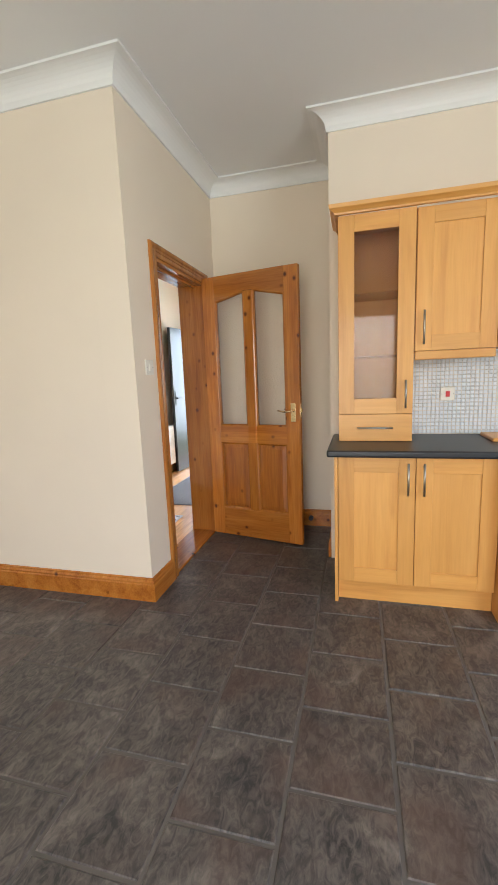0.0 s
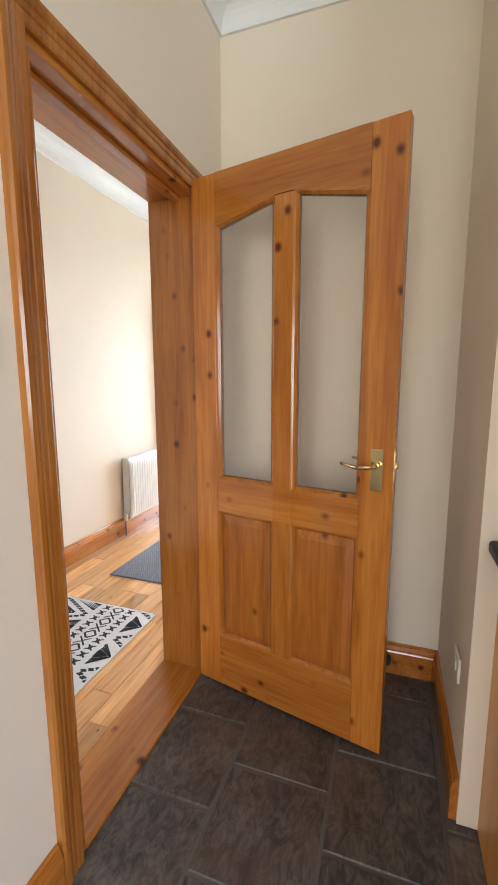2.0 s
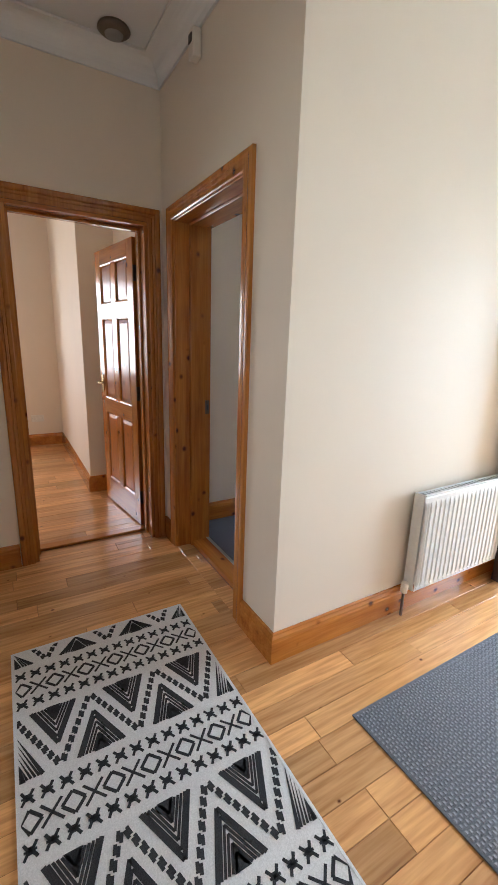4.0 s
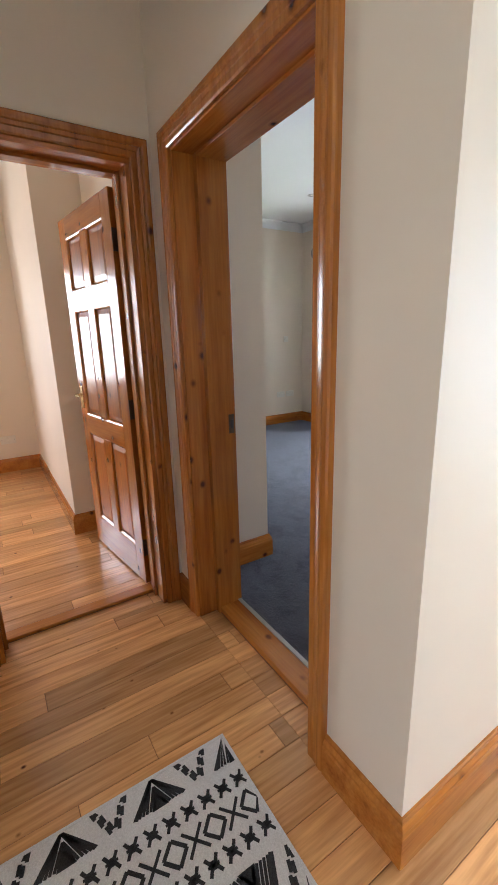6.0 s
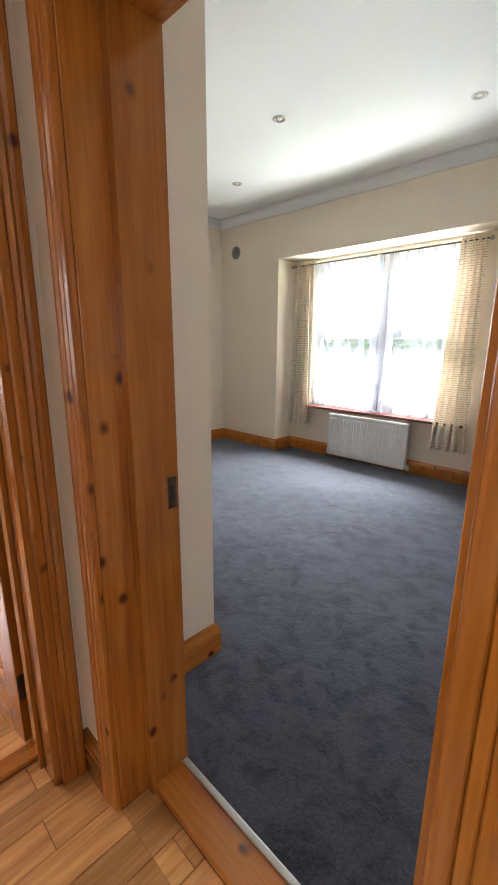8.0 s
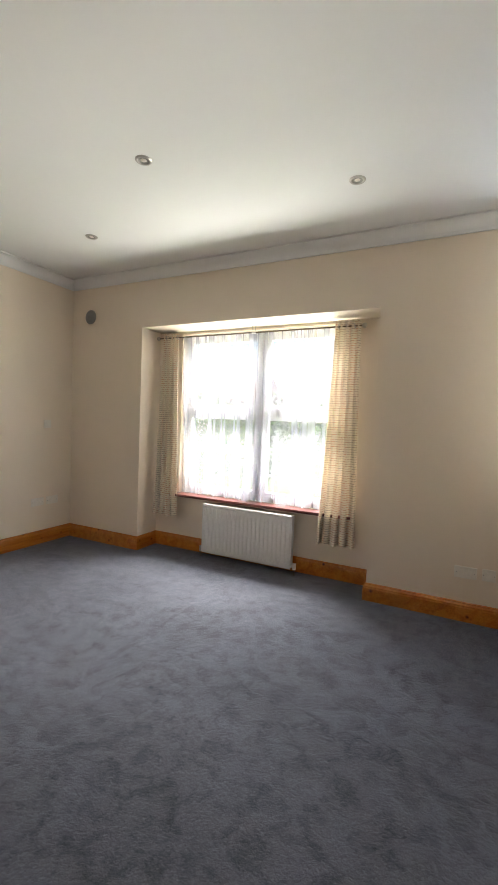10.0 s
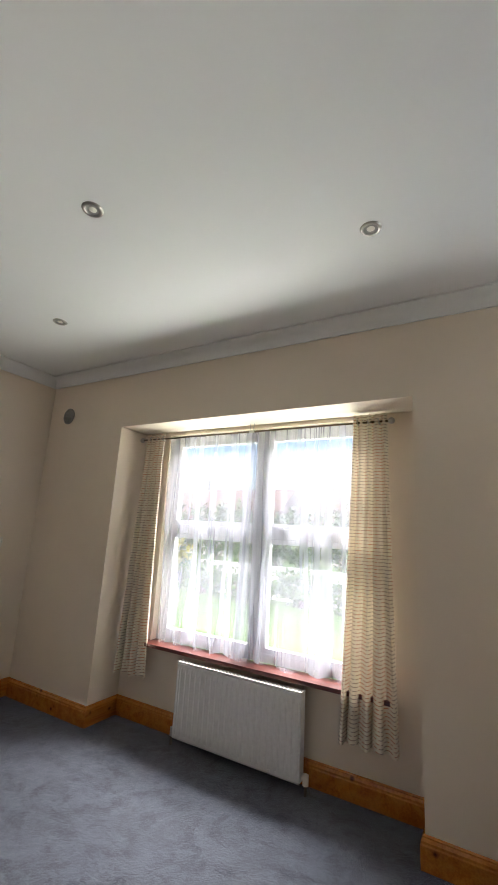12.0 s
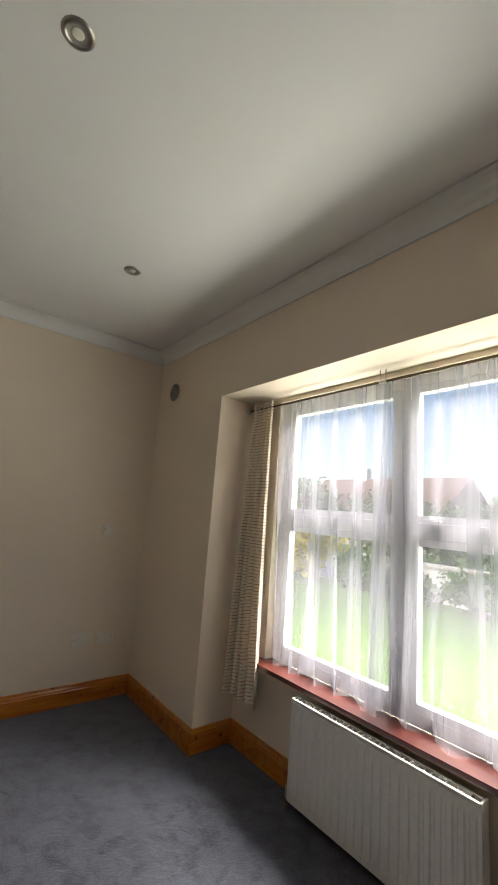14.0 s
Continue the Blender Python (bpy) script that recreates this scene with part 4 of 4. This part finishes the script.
# ---- bedroom things ----
def spot(x, y):
    s = thing("recessed_spotlight", x, y, CEIL, 0, "recessed ceiling spotlight with a brushed metal ring, unlit", "spotlight", "bedroom ceiling spotlights")
    part("ring", lathe([(0.032, 0.0), (0.034, -0.006), (0.046, -0.005), (0.05, 0.0)]), steel, s, smooth=True)
    part("reflector", lathe([(0.033, -0.004), (0.026, 0.0), (0.02, -0.0005), (0.0, -0.0008)]), grey_plastic, s, smooth=True)
    part("bulb", lathe([(0.018, -0.001), (0.014, -0.003), (0.0, -0.004)]), plastic, s, smooth=True)
    return s


s0 = spot(-4.367, 6.10)
for x, y in ((-3.262, 6.764), (-5.472, 6.742), (-3.273, 5.4), (-5.454, 5.4)):
    copy_thing(s0, pose(x, y, CEIL))

vent = thing("air_vent", -6.327, WIN_Y, 2.50, 0, "round grey air vent high on the bedroom wall", "air vent")
bm_ = bmesh.new()
for ring_ in (lathe([(0.0, 0.002), (0.07, 0.002), (0.078, 0.006), (0.078, 0.012), (0.07, 0.014), (0.062, 0.012), (0.062, 0.004)]),):
    me_ = bpy.data.meshes.new("tmp")
    ring_.to_mesh(me_)
    bm_.from_mesh(me_)
    ring_.free()
bmesh.ops.rotate(bm_, verts=bm_.verts, cent=(0, 0, 0), matrix=Matrix.Rotation(math.pi / 2, 3, "X"))
part("ring", bm_, grey_plastic, vent, smooth=True)
for i in range(8):
    z = -0.049 + i * 0.014
    hw = math.sqrt(0.061 ** 2 - z ** 2)
    part("slat", boxes((-hw, hw, -0.011, -0.003, z - 0.004, z + 0.002)), grey_plastic, vent)

# window: two lights, each with a transom, in white upvc
win = structure(new("window_1"), "white upvc bedroom window with two lights and a transom", "window")
win.matrix_world = Matrix.Translation((0, 7.955, 0))
fr = 0.06
MX = -4.372
part("window_frame", boxes((WX0, WX0 + fr, -0.035, 0.035, WZ0, WZ1), (WX1 - fr, WX1, -0.035, 0.035, WZ0, WZ1), (WX0 + fr, WX1 - fr, -0.035, 0.035, WZ0, WZ0 + fr), (WX0 + fr, WX1 - fr, -0.035, 0.035, WZ1 - fr, WZ1)), upvc, win)
part("mullion", boxes((MX - 0.04, MX + 0.04, -0.034, 0.034, WZ0 + fr, WZ1 - fr), bevel=0.004), upvc, win)
TZ = 1.5
for a, b in ((WX0 + fr, MX - 0.04), (MX + 0.04, WX1 - fr)):
    part("transom", boxes((a, b, -0.033, 0.033, TZ - 0.04, TZ + 0.04), bevel=0.004), upvc, win)
    for z0, z1 in ((WZ0 + fr, TZ - 0.04), (TZ + 0.04, WZ1 - fr)):
        sash = part("sash", boxes((a, a + 0.035, -0.028, 0.02, z0, z1), (b - 0.035, b, -0.028, 0.02, z0, z1), (a + 0.035, b - 0.035, -0.028, 0.02, z0, z0 + 0.035), (a + 0.035, b - 0.035, -0.028, 0.02, z1 - 0.035, z1)), upvc, win)
        pn = part("pane", boxes((a + 0.035, b - 0.035, -0.002, 0.002, z0 + 0.035, z1 - 0.035)), clear, sash, "clear window glass")
        pn.visible_shadow = False
part("window_handle", boxes((MX + 0.1, MX + 0.2, -0.05, -0.034, TZ + 0.045, TZ + 0.06), bevel=0.003), upvc, win)
structure(link("window_sill_1", boxes((WX0 - 0.06, WX1 + 0.06, 7.755, 7.859, WZ0 - 0.026, WZ0 - 0.001), (WX0 + 0.002, WX1 - 0.002, 7.859, 7.919, WZ0 - 0.026, WZ0 - 0.001), bevel=0.0), sill_mat), "dark red varnished window sill board", "window sill")

# curtain rod with ring finials and a hook bracket
ROD_Y, ROD_Z = 7.80, 2.272
rod = thing("curtain_rod", 0, ROD_Y, ROD_Z, 0, "thin dark metal curtain rod with round finials", "curtain rod")
part("pole", tubes(((-5.575, 0, 0), (-3.385, 0, 0.0), 0.007)), iron, rod, smooth=True)
for x in (-5.58, -3.38):
    b_ = bmesh.new()
    bmesh.ops.create_uvsphere(b_, u_segments=16, v_segments=10, radius=0.022, matrix=Matrix.Translation((x, 0, 0)))
    part("finial", b_, steel, rod, "brushed metal ball finial", True)
bk = bmesh.new()
tube(bk, (-4.44, 0, 0.0), (-4.45, 0, 0.072), 0.003)
tube(bk, (-4.42, 0, 0.0), (-4.412, 0, 0.072), 0.003)
tube(bk, (-4.452, 0, 0.0), (-4.41, 0, 0.0), 0.010)
part("bracket", bk, steel, rod)


def cloth(name, top, bottom, z1, z0, y, folds, depth, material, label, amp_bottom=1.4, seed=0, thick=0.0, nx=140, nz=40, hem=0.0, lean=0.0):
    """Hanging cloth between the rod and its hem, gathered in uneven folds."""
    rnd = random.Random(seed)
    ph = [rnd.uniform(0, 6.28) for _ in range(4)]
    k2 = rnd.uniform(0.35, 0.6)
    bm = bmesh.new()
    uvl = bm.loops.layers.uv.new("UVMap")
    width_cloth = 0.9 if name == "curtain" else 3.0
    rows = []
    for j in range(nz + 1):
        v = j / nz
        row = []
        for i in range(nx + 1):
            u = i / nx
            xa = top[0] + (top[1] - top[0]) * u
            xb = bottom[0] + (bottom[1] - bottom[0]) * u
            w = v ** 1.3
            x = xa + (xb - xa) * w
            d = depth * (0.55 + (amp_bottom - 0.55) * v)
            f = math.sin(2 * math.pi * folds * u + ph[0] + 0.5 * math.sin(2 * math.pi * u * folds * k2 + ph[1]) + 0.4 * v * math.sin(5 * u + ph[3]))
            yy = y + d * (f + 0.35 * math.sin(2 * math.pi * folds * k2 * u + ph[2] + 0.8 * v)) - lean * v
            x += d * 0.35 * math.cos(2 * math.pi * folds * u + ph[2]) * v
            z = z1 + (z0 - z1) * v + (hem * math.sin(2 * math.pi * folds * 0.5 * u + ph[1]) * v ** 6)
            row.append((bm.verts.new((x, yy, z)), (u * width_cloth, z)))
        rows.append(row)
    for a, b in zip(rows, rows[1:]):
        for i in range(nx):
            q = (a[i], a[i + 1], b[i + 1], b[i])
            fc = bm.faces.new([p[0] for p in q])
            for lp, p in zip(fc.loops, q):
                lp[uvl].uv = p[1]
    return bm


cl = thing("curtain", 0, 0, 0, 0, "gathered oatmeal curtain with woven dark dashes, drawn aside", "curtain", "bedroom curtains")
part("cloth", cloth("curtain", (-5.525, -5.31), (-5.57, -5.20), 2.315, 0.37, ROD_Y, 4.5, 0.026, curtain_mat, "", 1.3, 3, hem=0.008, lean=0.06), curtain_mat, cl, smooth=True)
cr = thing("curtain", 0, 0, 0, 0, "gathered oatmeal curtain with woven dark dashes, drawn aside", "curtain", "bedroom curtains")
part("cloth", cloth("curtain", (-3.63, -3.41), (-3.70, -3.36), 2.325, 0.345, ROD_Y, 4.5, 0.026, curtain_mat, "", 1.3, 5, hem=0.008, lean=0.06), curtain_mat, cr, smooth=True)
for c_, xs_ in ((cl, (-5.47, -5.40, -5.325)), (cr, (-3.60, -3.53, -3.46))):
    for x_ in xs_:
        rg = lathe([(0.014, -0.0), (0.018, -0.004), (0.024, -0.003), (0.025, 0.003), (0.018, 0.004), (0.014, 0.0)], 18)
        bmesh.ops.rotate(rg, verts=rg.verts, cent=(0, 0, 0), matrix=Matrix.Rotation(math.radians(75), 3, "Y"))
        bmesh.ops.translate(rg, verts=rg.verts, vec=(x_, ROD_Y, ROD_Z))
        part("eyelet", rg, steel, c_, "metal eyelet ring", True)
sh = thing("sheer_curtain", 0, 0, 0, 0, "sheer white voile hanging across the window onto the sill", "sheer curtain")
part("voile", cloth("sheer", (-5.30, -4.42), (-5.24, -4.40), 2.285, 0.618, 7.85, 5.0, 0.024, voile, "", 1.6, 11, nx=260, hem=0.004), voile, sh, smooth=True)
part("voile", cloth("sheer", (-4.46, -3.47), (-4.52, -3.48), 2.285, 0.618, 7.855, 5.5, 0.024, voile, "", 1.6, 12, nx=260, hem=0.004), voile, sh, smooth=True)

# study window: white frame in the far wall and a pale curtain beside it
sw = structure(new("window_2"), "white upvc study window", "window")
part("window_frame", boxes((-6.56, -6.5, 1.55, 1.61, 0.85, 2.15), (-6.56, -6.5, 2.69, 2.75, 0.85, 2.15), (-6.56, -6.5, 1.61, 2.69, 0.85, 0.91), (-6.56, -6.5, 1.61, 2.69, 2.09, 2.15)), upvc, sw)
part("mullion", boxes((-6.555, -6.505, 2.12, 2.18, 0.91, 2.09)), upvc, sw)
sc = thing("study_curtain", 0, 0, 0, 0, "pale gathered curtain beside the study window", "curtain")
bc = cloth("curtain", (2.72, 2.9), (2.7, 2.93), 2.2, 0.75, 0.0, 4.0, 0.022, curtain_mat, "", 1.2, 8, nx=80)
bmesh.ops.transform(bc, matrix=Matrix(((0, 1, 0, -6.38), (1, 0, 0, 0), (0, 0, 1, 0), (0, 0, 0, 1))), verts=bc.verts)
part("cloth", bc, curtain_mat, sc, smooth=True)
srod = thing("study_curtain_rod", -6.38, 0, 2.17, 0, "thin dark curtain rod above the study window", "curtain rod")
part("pole", tubes(((0, 1.4, 0), (0, 2.96, 0), 0.008)), iron, srod, smooth=True)
part("bracket", tubes(((-0.069, 2.66, 0), (0, 2.66, 0), 0.006)), iron, srod)
part("bracket", tubes(((-0.069, 1.48, 0), (0, 1.48, 0), 0.006)), iron, srod)

# ---- floors ----
structure(link("floor_kitchen", boxes((-2.7, KX, -2.8, KY, -0.05, -0.004), (KX, 3.3, -2.8, 3.7, -0.05, -0.004)), grout_mat), "dark slate-effect kitchen floor tiles with pale grout", "floor")
structure(link("floor_hall", boxes((SX, HX, 2.42, HY, -0.05, -0.003), (WX, HX, HY, 6.6, -0.05, -0.003)), gap_mat), "honey-coloured wooden board floor of the hall", "floor")
structure(link("floor_study", boxes((-6.45, -3.48, 1.05, 3.93, -0.05, -0.003)), gap_mat), "honey-coloured wooden board floor of the study", "floor")
structure(link("floor_doorways", boxes((HX, KX, 2.60, 3.425, -0.05, 0.0), (DX0, DX1, HY, BY, -0.05, -0.003), (-3.48, SX, SY0, SY1, -0.05, -0.003)), gap_mat), "floor under the door thresholds", "floor")
structure(link("floor_bedroom", boxes((WEST, NX, NY, RY, -0.05, 0.004), (NX, -2.09, BY, RY, -0.05, 0.004)), carpet_mat), "slate blue-grey cut pile bedroom carpet", "floor")
structure(link("trim_carpet_bar", boxes((DX0 + 0.04, DX1 - 0.04, BY - 0.026, BY - 0.004, 0.0345, 0.04), bevel=0.003), steel), "metal carpet bar at the bedroom threshold", "trim")

# ---- outside ----
GZ = -0.35
structure(link("ground", boxes((-400, 400, 8.6, 500, GZ - 0.4, GZ - 0.02), (-400, 400, -400, -3.4, GZ - 0.4, GZ - 0.02), (4.0, 400, -3.4, 8.6, GZ - 0.4, GZ - 0.02), (-400, -7.3, -3.4, 8.6, GZ - 0.4, GZ - 0.02)), lawn_mat), "open ground reaching the horizon", "ground")
structure(link("lawn", boxes((-24, 12, 8.12, 16.5, GZ - 0.2, GZ)), lawn_mat), "sunlit green front lawn", "lawn")
structure(link("road", boxes((-80, 60, 17.2, 23.0, GZ - 0.2, GZ - 0.01)), asphalt), "grey asphalt road beyond the garden wall", "road")
tagged(link("garden_wall", boxes((-24, -12.5, 16.55, 16.8, GZ, GZ + 0.85), (-11.0, 12, 16.55, 16.8, GZ, GZ + 0.85), (-24, -12.4, 16.5, 16.85, GZ + 0.851, GZ + 0.92), (-11.1, 12, 16.5, 16.85, GZ + 0.851, GZ + 0.92)), stone_wall), "low pale rendered garden wall with a coping", "garden wall")


def foliage(name, centre, size, count, material, label, category, seed):
    """A shrub of many small leaf blades round a few stems."""
    rnd = random.Random(seed)
    root = thing(name, *centre, 0, label, category)
    st = bmesh.new()
    for i in range(6):
        tube(st, (rnd.uniform(-0.1, 0.1) * size[0], rnd.uniform(-0.1, 0.1), 0), (rnd.uniform(-0.6, 0.6) * size[0], rnd.uniform(-0.5, 0.5) * size[1], size[2] * rnd.uniform(0.5, 0.85)), 0.03, 6, 0.008)
    part("stem", st, copper, root)
    verts, faces = [], []
    for i in range(count):
        a, b, r = rnd.uniform(0, 6.28), rnd.uniform(-0.9, 1.0), rnd.uniform(0.45, 1.0) ** 0.6
        lump = 1 + 0.22 * math.sin(3 * a + 5 * b) + 0.15 * math.sin(7 * a)
        c = math.sqrt(max(0, 1 - b * b))
        p = Vector((math.cos(a) * c * size[0] * r * lump, math.sin(a) * c * size[1] * r * lump, size[2] * (0.52 + 0.48 * b * r * lump)))
        d1 = Vector((rnd.uniform(-1, 1), rnd.uniform(-1, 1), rnd.uniform(-1, 1))).normalized()
        d2 = d1.orthogonal().normalized()
        s = rnd.uniform(0.06, 0.14) * (size[2] / 1.6) ** 0.5
        k = len(verts)
        verts += [p - d1 * s, p + d2 * s * 0.45, p + d1 * s, p - d2 * s * 0.45]
        faces.append((k, k + 1, k + 2, k + 3))
    me = bpy.data.meshes.new("leaves")
    me.from_pydata([tuple(v) for v in verts], [], faces)
    me.materials.append(material)
    lv = new("leaves", me)
    lv.parent = root
    return root


foliage("golden_shrub", (-13.0, 15.6, GZ), (1.6, 1.0, 2.0), 2600, yellow_leaf, "rounded golden-leaved shrub by the garden wall", "shrub", 1)
for i, (x, y, sx, sz) in enumerate(((-10.5, 15.9, 0.8, 0.9), (-9.0, 15.7, 0.9, 0.8), (-7.3, 15.9, 0.9, 0.95), (-5.6, 15.8, 1.0, 0.8), (-4.0, 15.9, 0.8, 0.9), (-2.4, 15.8, 0.9, 0.85))):
    foliage("flower_bed_shrub", (x, y, GZ), (sx, 0.6, sz), 900, leaf_mat, "low leafy green shrub in front of the garden wall", "shrub", 20 + i)
for i, (x, y, sx, sz) in enumerate(((-22, 25, 3.5, 4.2), (-16.5, 26, 3.0, 3.4), (-12.5, 25.5, 2.6, 3.0), (-9.0, 26, 2.6, 3.3), (-5.5, 25.5, 2.4, 2.8), (-1.5, 26, 2.8, 3.2), (3, 25.5, 2.8, 3.0))):
    foliage("street_tree", (x, y, GZ), (sx, 1.8, sz), 2600, leaf_mat, "leafy green tree across the road", "tree", 40 + i)


def house(x, y, w, d, h, ridge):
    hs = thing("house", x, y, GZ, 0, "pale rendered bungalow with a brown tiled roof across the road", "house", "houses across the road")
    part("wall", boxes((0, w, 0, d, 0, h)), render_wall, hs)
    rf = bmesh.new()
    a = [rf.verts.new(p) for p in ((-0.4, -0.4, h), (w + 0.4, -0.4, h), (w + 0.4, d + 0.4, h), (-0.4, d + 0.4, h), (-0.4, d / 2, ridge), (w + 0.4, d / 2, ridge))]
    for f in ((0, 1, 5, 4), (2, 3, 4, 5), (0, 4, 3), (1, 2, 5), (0, 3, 2, 1)):
        rf.faces.new([a[i] for i in f])
    roof = part("roof", rf, roof_mat, hs)
    part("chimney", boxes((w * 0.3, w * 0.3 + 0.7, d / 2 - 0.3, d / 2 + 0.3, ridge - 0.8, ridge + 0.9)), render_wall, roof)
    for i in range(4):
        wx = w * (0.1 + 0.23 * i)
        wd = part("window", boxes((wx, wx + 1.3, -0.06, -0.002, 0.9, 2.1), bevel=0.01), upvc, hs)
        part("pane", boxes((wx + 0.08, wx + 0.61, -0.075, -0.062, 0.98, 2.02), (wx + 0.69, wx + 1.22, -0.075, -0.062, 0.98, 2.02)), dark_plastic, wd)
    return hs


house(-30, 33, 13, 8, 2.7, 5.6)
house(-13.5, 33, 13, 8, 2.7, 5.8)
house(4.0, 33, 13, 8, 2.7, 5.6)

# ---- floor pieces, last ----
def tile_mesh(sx, sy, chamfer):
    bm = boxes((-sx / 2, sx / 2, -sy / 2, sy / 2, -0.012, 0.0))
    top = [e for e in bm.edges if all(abs(v.co.z) < 1e-6 for v in e.verts)]
    bmesh.ops.bevel(bm, geom=top, offset=chamfer, segments=1, affect="EDGES")
    me = bpy.data.meshes.new("tile")
    bm.to_mesh(me)
    bm.free()
    return me


def clipped(x0, x1, y0, y1, zones):
    for a, b, c, d in zones:
        p, q, r, s = max(x0, a), min(x1, b), max(y0, c), min(y1, d)
        if q - p > 0.03 and s - r > 0.03:
            yield p, q, r, s


rnd = random.Random(7)
tiles_parent = bpy.data.objects["floor_kitchen"]
cache = {}


def lay(parent, name, material, x0, x1, y0, y1, gap, zone):
    for p, q, r, s in clipped(x0 + gap / 2, x1 - gap / 2, y0 + gap / 2, y1 - gap / 2, zone):
        key = (name, round(q - p, 3), round(s - r, 3))
        if key not in cache:
            cache[key] = tile_mesh(q - p, s - r, 0.007 if name == "tile" else 0.0016)
            cache[key].materials.append(material)
        ob = new(name, cache[key])
        ob.parent = parent
        ob.location = ((p + q) / 2, (r + s) / 2, rnd.uniform(-0.0008, 0.0006))


W_T, L_T = 0.345, 0.345
kzone = [(-2.7, -0.505, -2.8, KY), (-0.505, 0.53, -2.8, 3.7), (0.53, 3.3, -2.8, 3.05)]
for i in range(-8, 9):
    x0 = 0.185 + i * W_T
    off = 0.255 if i % 2 else 0.08
    for j in range(-9, 11):
        y0 = off + (j - 0) * L_T - 0.0
        lay(tiles_parent, "tile", tile_mat, x0, x0 + W_T, y0, y0 + L_T, 0.006, kzone)


def boards(parent, zone, xa, xb, ya, yb, width, seed):
    r_ = random.Random(seed)
    x = xa
    while x < xb:
        y = ya - r_.uniform(0, 0.9)
        while y < yb:
            ln = r_.choice((0.6, 0.8, 1.05, 1.3, 1.6))
            lay(parent, "floor_board", board_mat, x, x + width, y, y + ln, 0.0016, zone)
            y += ln
        x += width


boards(bpy.data.objects["floor_hall"], [(SX, -1.885, 2.42, HY), (-1.885, HX, 2.42, 6.6), (DX0 + 0.012, DX1 - 0.012, HY, HY + 0.10), (-3.415, SX, SY0 + 0.025, SY1 - 0.025)], -3.415, HX, 2.42, 6.6, 0.102, 3)
boards(bpy.data.objects["floor_study"], [(-6.45, -3.48, 1.05, 3.93)], -6.45, -3.48, 1.05, 3.93, 0.102, 4)
